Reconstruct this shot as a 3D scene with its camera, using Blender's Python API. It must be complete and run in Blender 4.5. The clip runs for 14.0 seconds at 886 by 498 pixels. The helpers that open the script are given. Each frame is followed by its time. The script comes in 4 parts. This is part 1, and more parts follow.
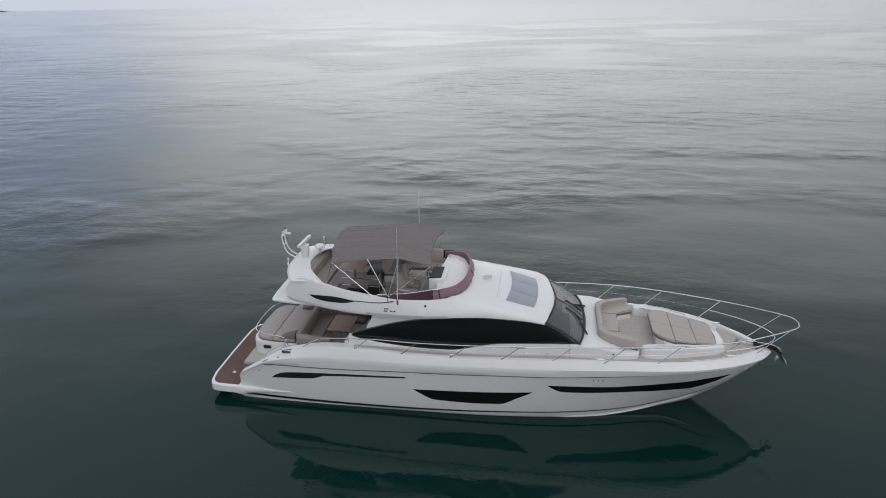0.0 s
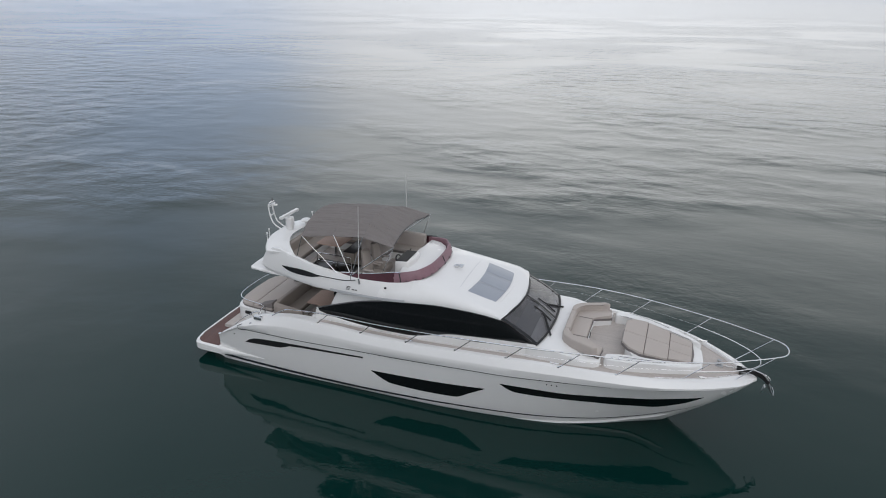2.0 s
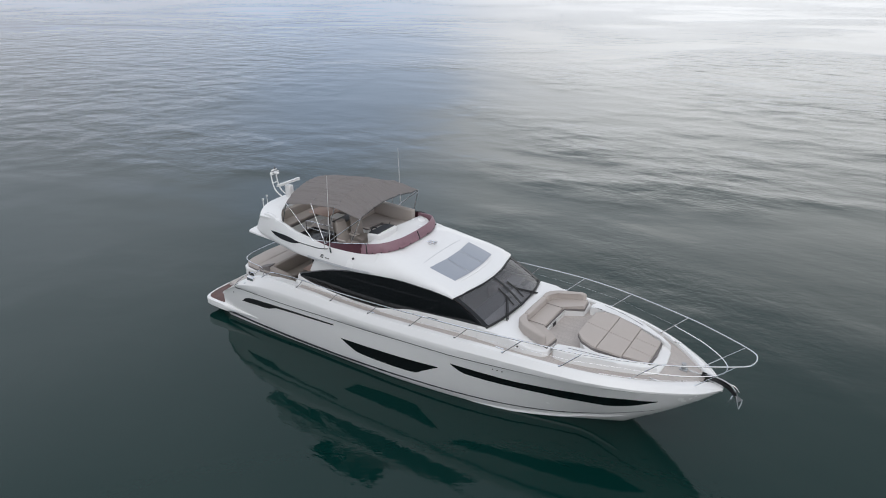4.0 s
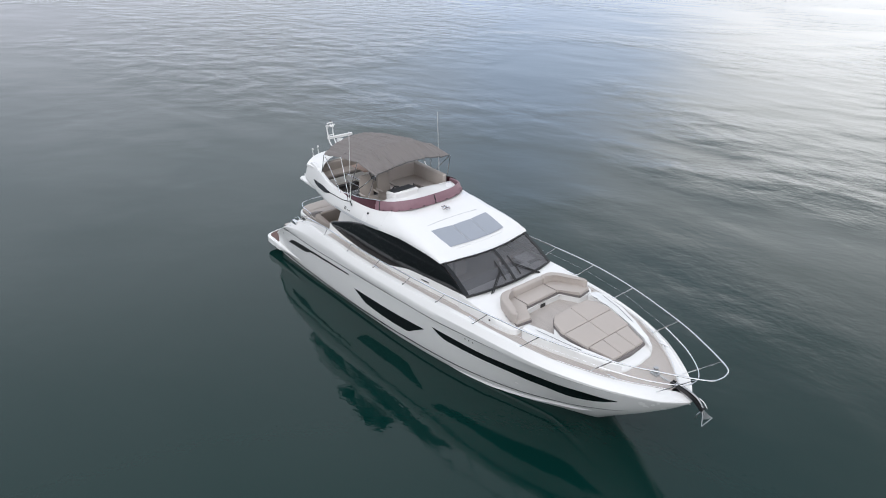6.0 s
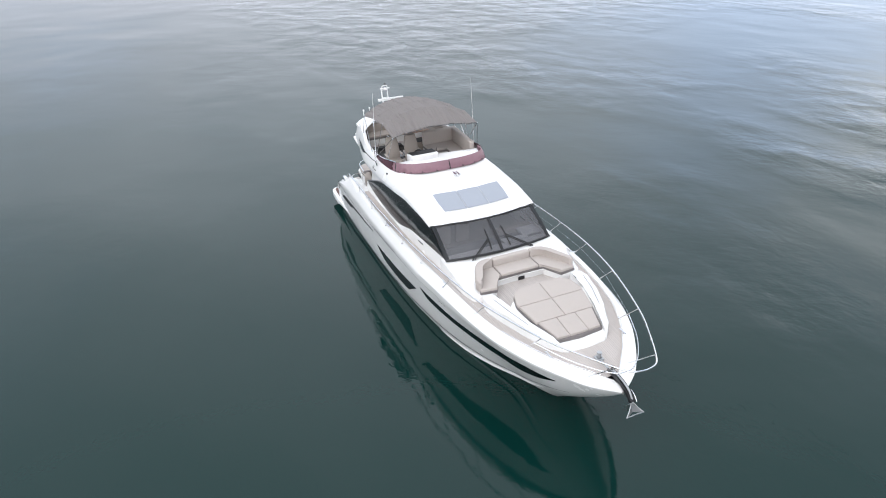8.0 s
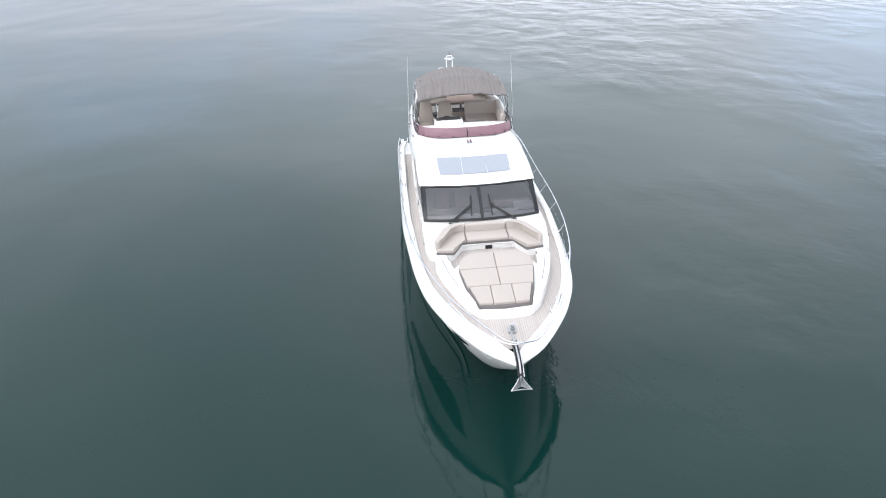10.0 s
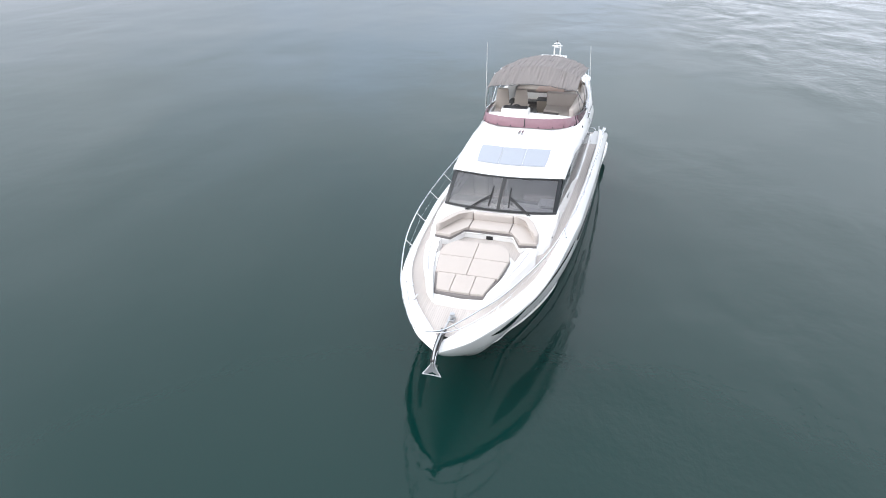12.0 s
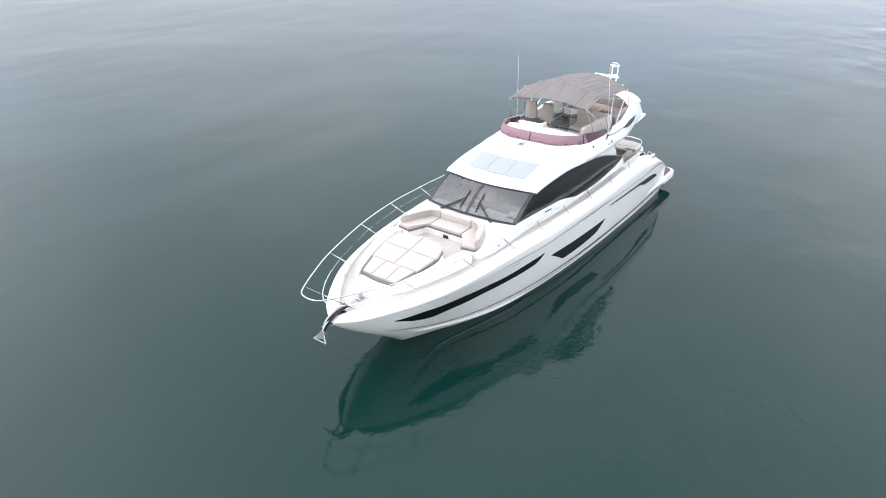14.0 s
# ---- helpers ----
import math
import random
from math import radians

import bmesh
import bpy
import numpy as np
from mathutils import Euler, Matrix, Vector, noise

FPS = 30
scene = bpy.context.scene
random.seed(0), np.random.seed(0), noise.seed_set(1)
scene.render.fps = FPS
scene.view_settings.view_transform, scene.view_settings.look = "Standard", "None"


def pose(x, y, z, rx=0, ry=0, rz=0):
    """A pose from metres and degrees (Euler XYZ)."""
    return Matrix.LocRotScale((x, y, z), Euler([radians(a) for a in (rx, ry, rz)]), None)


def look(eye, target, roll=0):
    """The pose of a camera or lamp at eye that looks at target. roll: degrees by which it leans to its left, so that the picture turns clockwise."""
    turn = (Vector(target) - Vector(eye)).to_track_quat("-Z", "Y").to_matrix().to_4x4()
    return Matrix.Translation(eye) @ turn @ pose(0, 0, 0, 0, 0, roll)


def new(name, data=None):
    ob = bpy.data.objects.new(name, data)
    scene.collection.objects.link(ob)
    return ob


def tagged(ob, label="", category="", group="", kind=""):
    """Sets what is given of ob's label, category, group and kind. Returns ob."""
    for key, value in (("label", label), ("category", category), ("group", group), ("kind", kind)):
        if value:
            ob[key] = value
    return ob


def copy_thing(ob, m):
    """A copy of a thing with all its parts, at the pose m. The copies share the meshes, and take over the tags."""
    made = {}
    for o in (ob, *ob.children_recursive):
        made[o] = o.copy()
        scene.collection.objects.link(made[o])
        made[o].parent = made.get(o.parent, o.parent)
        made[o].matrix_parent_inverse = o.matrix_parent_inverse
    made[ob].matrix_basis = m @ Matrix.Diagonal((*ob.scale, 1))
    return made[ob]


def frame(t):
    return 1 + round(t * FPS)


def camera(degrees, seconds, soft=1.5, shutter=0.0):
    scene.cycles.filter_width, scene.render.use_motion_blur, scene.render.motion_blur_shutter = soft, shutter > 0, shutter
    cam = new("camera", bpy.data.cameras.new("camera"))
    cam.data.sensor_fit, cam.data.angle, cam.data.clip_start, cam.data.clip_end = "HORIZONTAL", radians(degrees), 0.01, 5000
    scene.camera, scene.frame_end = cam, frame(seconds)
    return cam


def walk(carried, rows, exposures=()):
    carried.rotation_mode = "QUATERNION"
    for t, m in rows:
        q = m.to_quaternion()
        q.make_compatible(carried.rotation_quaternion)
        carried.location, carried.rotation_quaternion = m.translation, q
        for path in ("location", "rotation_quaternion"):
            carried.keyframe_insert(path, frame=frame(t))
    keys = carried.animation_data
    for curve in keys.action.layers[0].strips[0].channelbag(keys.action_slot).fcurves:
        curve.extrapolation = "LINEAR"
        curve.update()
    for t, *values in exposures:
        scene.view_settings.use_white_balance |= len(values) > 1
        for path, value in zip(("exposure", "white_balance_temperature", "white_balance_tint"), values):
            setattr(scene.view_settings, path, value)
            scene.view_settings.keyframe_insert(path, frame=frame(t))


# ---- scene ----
cam = camera(66.74, 14.0, 1.0)
ROWS = [
    (0, 11.975, -22.684, 13.852, 69.86, 0.77, 8.59),
    (0.5, 13.158, -22.249, 13.822, 69.56, 0.5, 10.8),
    (1, 14.402, -21.836, 13.72, 69.39, 0.06, 13.75),
    (1.5, 15.712, -21.444, 13.572, 69.25, -0.49, 16.93),
    (2, 17.07, -21.03, 13.419, 69.31, -0.65, 20.26),
    (2.5, 18.466, -20.547, 13.277, 69.08, -0.07, 23.34),
    (3, 19.859, -19.933, 13.175, 68.87, 0.91, 26.27),
    (3.5, 21.192, -19.158, 13.12, 68.51, 0.53, 29.55),
    (4, 22.449, -18.253, 13.094, 67.99, 0.11, 33.33),
    (4.5, 23.634, -17.284, 13.07, 67.37, -0.03, 37.54),
    (5, 24.769, -16.317, 13.024, 66.74, -0.41, 41.95),
    (5.5, 25.879, -15.386, 12.949, 66.19, -1.13, 46.3),
    (6, 26.982, -14.465, 12.871, 65.72, -1.09, 50.41),
    (6.5, 28.079, -13.435, 12.861, 65.22, -0.33, 54.24),
    (7, 29.082, -12.244, 12.924, 64.41, 0.19, 58.12),
    (7.5, 29.949, -10.91, 13.009, 63.55, 0.41, 62.34),
    (8, 30.726, -9.473, 13.008, 62.98, 0.54, 66.75),
    (8.5, 31.492, -7.951, 12.854, 62.74, 0.2, 71.25),
    (9, 32.227, -6.355, 12.593, 62.75, -0.02, 75.83),
    (9.5, 32.85, -4.693, 12.337, 62.78, -0.02, 80.52),
    (10, 33.274, -2.972, 12.207, 62.61, 0.13, 85.4),
    (10.5, 33.443, -1.204, 12.286, 62.11, 0.24, 90.56),
    (11, 33.38, 0.587, 12.564, 61.31, -0.02, 96.08),
    (11.5, 33.235, 2.362, 12.885, 60.53, -0.11, 102.02),
    (12, 33.112, 4.204, 13.081, 59.9, -0.12, 107.77),
    (12.5, 32.941, 6.177, 13.114, 59.82, -0.14, 112.82),
    (13, 32.545, 8.255, 13.103, 60.11, -0.07, 117.38),
    (13.5, 31.78, 10.311, 13.21, 60.51, 0.33, 122.27),
    (14, 30.548, 12.273, 13.49, 60.45, 0.21, 128.28),
]
EXPOSURES = [(0, -1.66), (0.5, -1.57), (1, -1.52), (2.5, -1.53), (3, -1.48), (5.5, -1.06), (6.5, -0.88), (8.0, -0.54), (10.5, -0.22), (11.5, -0.14), (13, -0.04), (14, 0.02)]
walk(cam, [(t, pose(x, y, z, rx, ry, rz)) for t, x, y, z, rx, ry, rz in ROWS], EXPOSURES)

# ---- world and light: bright overcast, the sun behind high cloud to starboard, a bright low gap to port ----
SUN_AZ, SUN_EL = radians(-58), radians(60)
GLOW_AZ = radians(90)
GLOW_EL = radians(11)
GLOW_DIR = Vector((math.cos(GLOW_AZ) * math.cos(GLOW_EL), math.sin(GLOW_AZ) * math.cos(GLOW_EL), math.sin(GLOW_EL)))
SUN_DIR = Vector((math.cos(SUN_AZ) * math.cos(SUN_EL), math.sin(SUN_AZ) * math.cos(SUN_EL), math.sin(SUN_EL)))


class Nodes:
    """Short hand for node trees."""

    def __init__(self, tree):
        self.t = tree
        tree.nodes.clear()

    def add(self, kind, inputs=None, op=""):
        n = self.t.nodes.new(kind)
        if op:
            n.operation = op
        for k, v in (inputs or {}).items():
            if isinstance(v, bpy.types.NodeSocket):
                self.t.links.new(v, n.inputs[k])
            else:
                n.inputs[k].default_value = v
        return n

    def math(self, op, a, b=0.0, clamp=False):
        n = self.add("ShaderNodeMath", {0: a, 1: b}, op)
        n.use_clamp = clamp
        return n.outputs[0]

    def mix(self, fac, a, b):
        n = self.add("ShaderNodeMix", {0: fac})
        n.data_type = "RGBA"
        for i, v in ((6, a), (7, b)):
            if isinstance(v, bpy.types.NodeSocket):
                self.t.links.new(v, n.inputs[i])
            else:
                n.inputs[i].default_value = (*v, 1) if len(v) == 3 else v
        return n.outputs[2]

    def remap(self, v, a, b, c, d, smooth=False):
        n = self.add("ShaderNodeMapRange", {"Value": v, "From Min": a, "From Max": b, "To Min": c, "To Max": d})
        if smooth:
            n.interpolation_type = "SMOOTHSTEP"
        return n.outputs[0]

    def noise(self, vec, scale, detail=4.0, rough=0.5, dist=0.0):
        return self.add("ShaderNodeTexNoise", {"Vector": vec, "Scale": scale, "Detail": detail, "Roughness": rough, "Distortion": dist}).outputs[0]


world = bpy.data.worlds.new("overcast_sky")
scene.world = world
world.use_nodes = True
w = Nodes(world.node_tree)
direction = w.add("ShaderNodeTexCoord").outputs["Generated"]
sky_node = w.add("ShaderNodeTexSky")
sky_node.sky_type, sky_node.sun_disc = "NISHITA", False
sky_node.sun_elevation, sky_node.sun_rotation = SUN_EL, math.pi / 2 - SUN_AZ
sky = sky_node.outputs[0]
blue = w.add("ShaderNodeVectorMath", {0: sky, "Scale": 0.15}, "SCALE").outputs[0]
parts_xyz = w.add("ShaderNodeSeparateXYZ", {0: direction}).outputs
height = w.math("MAXIMUM", parts_xyz[2], 0.0)
flat = w.math("ADD", height, 0.16)
plane = w.add("ShaderNodeCombineXYZ", {0: w.math("DIVIDE", parts_xyz[0], flat), 1: w.math("DIVIDE", parts_xyz[1], flat), 2: 0.0}).outputs[0]
cloud = w.noise(plane, 0.55, 6.0, 0.55, 0.4)
glow_at = w.add("ShaderNodeVectorMath", {0: direction, 1: tuple(GLOW_DIR)}, "DOT_PRODUCT").outputs["Value"]
glow = w.math("MULTIPLY", w.remap(glow_at, 0.70, 1.0, 0.0, 1.0, True), w.remap(parts_xyz[2], 0.18, 0.55, 1.0, 0.12, True))
grey = w.mix(w.remap(cloud, 0.35, 0.68, 0.0, 1.0, True), (1.17, 1.265, 1.43), (1.49, 1.575, 1.75))
grey = w.add("ShaderNodeVectorMath", {0: grey, "Scale": w.remap(parts_xyz[2], 0.1, 0.85, 0.84, 1.22, True)}, "SCALE").outputs[0]
lit = w.mix(glow, grey, (3.7, 3.72, 3.75))
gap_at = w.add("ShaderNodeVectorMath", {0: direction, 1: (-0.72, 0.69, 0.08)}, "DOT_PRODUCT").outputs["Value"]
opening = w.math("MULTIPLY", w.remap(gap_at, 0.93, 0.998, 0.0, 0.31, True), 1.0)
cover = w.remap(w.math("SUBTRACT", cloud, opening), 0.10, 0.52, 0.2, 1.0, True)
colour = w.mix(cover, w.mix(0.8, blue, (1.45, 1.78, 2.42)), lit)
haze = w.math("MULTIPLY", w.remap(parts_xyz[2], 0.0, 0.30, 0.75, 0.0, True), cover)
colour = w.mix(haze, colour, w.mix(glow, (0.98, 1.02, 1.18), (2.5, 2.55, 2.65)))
rim_band = w.remap(parts_xyz[2], 0.004, 0.04, 0.75, 0.0, True)
colour = w.mix(rim_band, colour, (1.55, 1.66, 1.86))
sunward = w.add("ShaderNodeVectorMath", {0: direction, 1: (-0.78, 0.62, 0.0)}, "DOT_PRODUCT").outputs["Value"]
# unseen bright lobe added to the sky off the starboard bow, lighting the hull
hull_fill_at = w.add("ShaderNodeVectorMath", {0: direction, 1: (0.60, -0.62, 0.50)}, "DOT_PRODUCT").outputs["Value"]
hull_fill = w.remap(hull_fill_at, 0.42, 0.94, 0.0, 1.0, True)
colour = w.mix(w.math("MULTIPLY", hull_fill, 0.6), colour, (1.72, 1.70, 1.70))
astern = w.remap(w.add("ShaderNodeVectorMath", {0: direction, 1: (-0.90, -0.43, 0.0)}, "DOT_PRODUCT").outputs["Value"], -0.1, 0.7, 0.0, 0.26, True)
strength = w.math("ADD", w.math("ADD", w.remap(sunward, 0.3, 0.9, 0.94, 1.16, True), astern), w.math("MULTIPLY", hull_fill, 1.15))
w.add("ShaderNodeOutputWorld", {0: w.add("ShaderNodeBackground", {0: colour, 1: strength}).outputs[0]})

sun = new("sun", bpy.data.lights.new("sun", "SUN"))
sun.data.energy, sun.data.angle, sun.data.color = 0.4, radians(36), (1.0, 0.94, 0.86)
sun.matrix_world = look(SUN_DIR * 100, (0, 0, 0))


# ---- materials ----
def material(name, colour, rough=0.5, metal=0.0, grain=None, bump=0.0, scale=20.0, spread=0.12, coat=0.0, stain=0.0):
    """A plain surface with fine grain, larger stains and light relief."""
    m = bpy.data.materials.new(name)
    m.use_nodes = True
    n = Nodes(m.node_tree)
    at = n.add("ShaderNodeTexCoord").outputs["Object"]
    fine = n.noise(at, scale, 5.0, 0.6)
    broad = n.noise(at, 0.9, 3.0, 0.6)
    dark, light = [c * (1 - spread) for c in colour], [min(1, c * (1 + spread)) for c in colour]
    col = n.mix(n.math("ADD", n.math("MULTIPLY", fine, 0.5), n.math("MULTIPLY", broad, 0.5)), dark, light)
    if stain:
        col = n.mix(n.math("MULTIPLY", n.remap(n.noise(at, 2.3, 6.0, 0.7), 0.55, 0.75, 0.0, 1.0), stain), col, (colour[0] * 0.7, colour[1] * 0.66, colour[2] * 0.58))
    rg = n.remap(broad, 0.3, 0.7, max(0.02, rough - 0.05), rough + 0.06)
    b = n.add("ShaderNodeBsdfPrincipled", {"Base Color": col, "Roughness": rg, "Metallic": metal, "Coat Weight": coat, "Coat Roughness": 0.08})
    if bump:
        n.t.links.new(n.add("ShaderNodeBump", {"Height": fine, "Strength": bump, "Distance": 0.01}).outputs[0], b.inputs["Normal"])
    n.add("ShaderNodeOutputMaterial", {0: b.outputs[0]})
    return m


def teak(name, light, dark, seam, pitch, along=0):
    """Planked teak: boards along one axis with dark caulking seams and weathered grain."""
    m = bpy.data.materials.new(name)
    m.use_nodes = True
    n = Nodes(m.node_tree)
    at = n.add("ShaderNodeTexCoord").outputs["Object"]
    xyz = n.add("ShaderNodeSeparateXYZ", {0: at}).outputs
    across = n.math("MULTIPLY", xyz[1 - along], 1.0 / pitch)
    board = n.math("FLOOR", across)
    gap = n.math("LESS_THAN", n.math("FRACT", across), 0.14)
    tone_node = n.add("ShaderNodeTexWhiteNoise")
    tone_node.noise_dimensions = "1D"
    n.t.links.new(board, tone_node.inputs["W"])
    tone = tone_node.outputs[0]
    grain_at = n.add("ShaderNodeMapping", {"Vector": at, "Scale": (1.5, 30, 30) if along == 0 else (30, 1.5, 30)}).outputs[0]
    grain = n.noise(grain_at, 2.0, 5.0, 0.65)
    patch = n.noise(at, 1.1, 4.0, 0.6)
    mixed = n.math("ADD", n.math("MULTIPLY", tone, 0.3), n.math("ADD", n.math("MULTIPLY", grain, 0.4), n.math("MULTIPLY", patch, 0.35)))
    col = n.mix(gap, n.mix(mixed, dark, light), seam)
    b = n.add("ShaderNodeBsdfPrincipled", {"Base Color": col, "Roughness": n.remap(patch, 0.3, 0.7, 0.5, 0.75)})
    relief = n.math("SUBTRACT", n.math("MULTIPLY", grain, 0.25), gap)
    n.t.links.new(n.add("ShaderNodeBump", {"Height": relief, "Strength": 0.4, "Distance": 0.004}).outputs[0], b.inputs["Normal"])
    n.add("ShaderNodeOutputMaterial", {0: b.outputs[0]})
    return m


def tinted_glass(name, tint, rough=0.03):
    m = bpy.data.materials.new(name)
    m.use_nodes = True
    n = Nodes(m.node_tree)
    at = n.add("ShaderNodeTexCoord").outputs["Object"]
    clear = n.add("ShaderNodeBsdfTransparent", {0: (*tint, 1)}).outputs[0]
    gloss = n.add("ShaderNodeBsdfGlossy", {0: (1, 1, 1, 1), "Roughness": n.remap(n.noise(at, 1.5), 0.3, 0.7, rough, rough * 2)}).outputs[0]
    # flat grey mixed into the pane to stand for its pale sheen
    sheen_veil = n.add("ShaderNodeBsdfDiffuse", {0: (0.19, 0.19, 0.20, 1)}).outputs[0]
    body = n.add("ShaderNodeMixShader", {0: n.remap(n.noise(at, 3.0), 0.3, 0.7, 0.28, 0.38), 1: clear, 2: sheen_veil}).outputs[0]
    n.add("ShaderNodeOutputMaterial", {0: n.add("ShaderNodeMixShader", {0: n.add("ShaderNodeFresnel", {0: 1.5}).outputs[0], 1: body, 2: gloss}).outputs[0]})
    return m


def sea_water():
    m = bpy.data.materials.new("sea_water")
    m.use_nodes = True
    n = Nodes(m.node_tree)
    at = n.add("ShaderNodeTexCoord").outputs["Object"]
    turned = n.add("ShaderNodeMapping", {"Vector": at, "Rotation": (0, 0, radians(12)), "Scale": (0.78, 1.0, 1.0)}).outputs[0]
    swell = n.noise(turned, 0.055, 2.0, 0.45, 0.3)
    wave = n.noise(turned, 0.30, 1.2, 0.45, 0.25)
    calm = n.remap(n.noise(turned, 0.018, 3.0, 0.55, 0.8), 0.40, 0.62, 0.12, 2.1, True)
    lee = n.remap(n.add("ShaderNodeSeparateXYZ", {0: at}).outputs[1], -12.0, 16.0, 0.1, 1.15, True)
    ripple = n.math("MULTIPLY", n.noise(turned, 1.25, 4.0, 0.64, 0.1), n.math("MAXIMUM", n.math("MULTIPLY", calm, lee), 0.27))
    calm = n.math("MAXIMUM", n.math("MULTIPLY", calm, lee), 0.13)
    high = n.math("ADD", n.math("MULTIPLY", swell, 0.85), n.math("ADD", n.math("MULTIPLY", n.math("MULTIPLY", wave, 0.36), calm), n.math("MULTIPLY", ripple, 0.074)))
    bump = n.add("ShaderNodeBump", {"Height": high, "Strength": 1.0, "Distance": 0.42})
    depth = n.noise(at, 0.02, 3.0, 0.5)
    col = n.mix(depth, (0.0012, 0.0184, 0.0158), (0.0017, 0.0226, 0.0192))
    b = n.add("ShaderNodeBsdfPrincipled", {"Base Color": col, "Roughness": n.remap(calm, 0.25, 1.0, 0.03, 0.07), "IOR": 1.343, "Normal": bump.outputs[0]})
    n.add("ShaderNodeOutputMaterial", {0: b.outputs[0]})
    return m


WHITE = material("white_gelcoat", (0.80, 0.795, 0.785), 0.22, scale=6, spread=0.03, coat=0.3, stain=0.06)
WHITE_MATT = material("white_non_slip", (0.74, 0.74, 0.73), 0.55, scale=160, spread=0.04, bump=0.1)
GREY_BAND = material("grey_gelcoat", (0.50, 0.51, 0.53), 0.3, scale=6, spread=0.03)
BLACK_GLASS = material("black_glass", (0.006, 0.007, 0.008), 0.11, scale=4, spread=0.2)
BLACK = material("black_rubber", (0.015, 0.015, 0.016), 0.45, scale=60, spread=0.2)
ANTIFOUL = material("navy_boot_stripe", (0.012, 0.014, 0.022), 0.3, scale=10, spread=0.2)
CUSHION = material("beige_upholstery", (0.445, 0.398, 0.366), 0.75, scale=130, spread=0.07, bump=0.25, stain=0.12)
CUSHION_FLY = material("taupe_brown_upholstery", (0.33, 0.29, 0.258), 0.75, scale=130, spread=0.08, bump=0.25, stain=0.12)
TAN = material("tan_table_cover", (0.46, 0.33, 0.27), 0.7, scale=60, spread=0.08, bump=0.15)
CUSHION_DARK = material("taupe_upholstery", (0.30, 0.26, 0.22), 0.75, scale=130, spread=0.08, bump=0.25)
PIPING = material("grey_upholstery_edge", (0.17, 0.155, 0.15), 0.7, scale=120, spread=0.1, bump=0.2)
FABRIC = material("grey_canvas", (0.19, 0.172, 0.165), 0.85, scale=90, spread=0.14, bump=0.3, stain=0.3)
MAUVE = material("mauve_canvas_cover", (0.265, 0.15, 0.178), 0.38, scale=9, spread=0.25, bump=0.9, stain=0.25)
STEEL = material("stainless_steel", (0.72, 0.72, 0.73), 0.16, 1.0, scale=40, spread=0.05)
GALV = material("galvanised_steel", (0.46, 0.47, 0.48), 0.4, 0.9, scale=30, spread=0.12)
GREY_TRIM = material("grey_plastic", (0.10, 0.10, 0.105), 0.45, scale=50, spread=0.12)
MAROON_GLASS = material("maroon_tinted_acrylic", (0.09, 0.034, 0.045), 0.12, scale=8, spread=0.3)
DASH = material("grey_dash_leather", (0.22, 0.22, 0.225), 0.6, scale=60, spread=0.1)
SUNROOF = material("pale_blue_roof_glass", (0.31, 0.335, 0.38), 0.38, scale=5, spread=0.06, coat=0.25)
GLASS = tinted_glass("grey_tinted_glass", (0.66, 0.66, 0.69))
TEAK_GREY = teak("silvered_teak", (0.56, 0.51, 0.475), (0.39, 0.352, 0.328), (0.33, 0.30, 0.28), 0.06)
TEAK_BROWN = teak("wet_brown_teak", (0.17, 0.082, 0.068), (0.075, 0.038, 0.033), (0.02, 0.016, 0.015), 0.06, 1)
WATER = sea_water()
# distance haze is mixed into the headland's blue-grey colour
LAND = material("haze_tinted_woodland", (0.20, 0.24, 0.28), 0.9, scale=0.02, spread=0.3)


# ---- shape helpers ----
def ip(x, table):
    """Smooth value at x through the rows (x, value)."""
    xs, ys = [p[0] for p in table], [p[1] for p in table]
    if x <= xs[0]:
        return ys[0]
    if x >= xs[-1]:
        return ys[-1]
    i = max(k for k in range(len(xs) - 1) if xs[k] <= x)
    d = [(ys[k + 1] - ys[k]) / (xs[k + 1] - xs[k]) for k in range(len(xs) - 1)]

    def slope(k):
        if k == 0:
            return d[0]
        if k == len(xs) - 1:
            return d[-1]
        return 0.0 if d[k - 1] * d[k] <= 0 else 2 * d[k - 1] * d[k] / (d[k - 1] + d[k])

    h = xs[i + 1] - xs[i]
    t = (x - xs[i]) / h
    return ((1 + 2 * t) * ys[i] + t * h * slope(i)) * (1 - t) ** 2 + ((3 - 2 * t) * ys[i + 1] + (t - 1) * h * slope(i + 1)) * t * t


def span(a, b, n):
    return [a + (b - a) * k / (n - 1) for k in range(n)]


def thing(name, label, category, group="", at=(0, 0, 0)):
    ob = new(name)
    ob.empty_display_size = 0.2
    ob.location = at
    return tagged(ob, label, category, group)


def put(name, verts, faces, mat, parent=None, label="", sharp=38):
    """Links one mesh under its thing; vertices are given in the place's metres."""
    me = bpy.data.meshes.new(name)
    base = Vector((0, 0, 0))
    q = parent
    while q is not None:
        base += q.location
        q = q.parent
    me.from_pydata([tuple(Vector(v) - base) for v in verts], [], faces)
    bm = bmesh.new()
    bm.from_mesh(me)
    bmesh.ops.remove_doubles(bm, verts=bm.verts, dist=0.0004)
    bmesh.ops.recalc_face_normals(bm, faces=bm.faces)
    bm.to_mesh(me)
    bm.free()
    me.materials.append(mat)
    me.shade_smooth()
    me.set_sharp_from_angle(angle=radians(sharp))
    ob = new(name, me)
    ob.parent = parent
    if label:
        ob["label"] = label
    return ob


def part(name, bm, mat, parent, label="", sharp=38):
    bm.normal_update()
    verts, faces = [v.co.copy() for v in bm.verts], []
    bm.verts.index_update()
    faces = [[v.index for v in f.verts] for f in bm.faces]
    bm.free()
    return put(name, verts, faces, mat, parent, label, sharp)


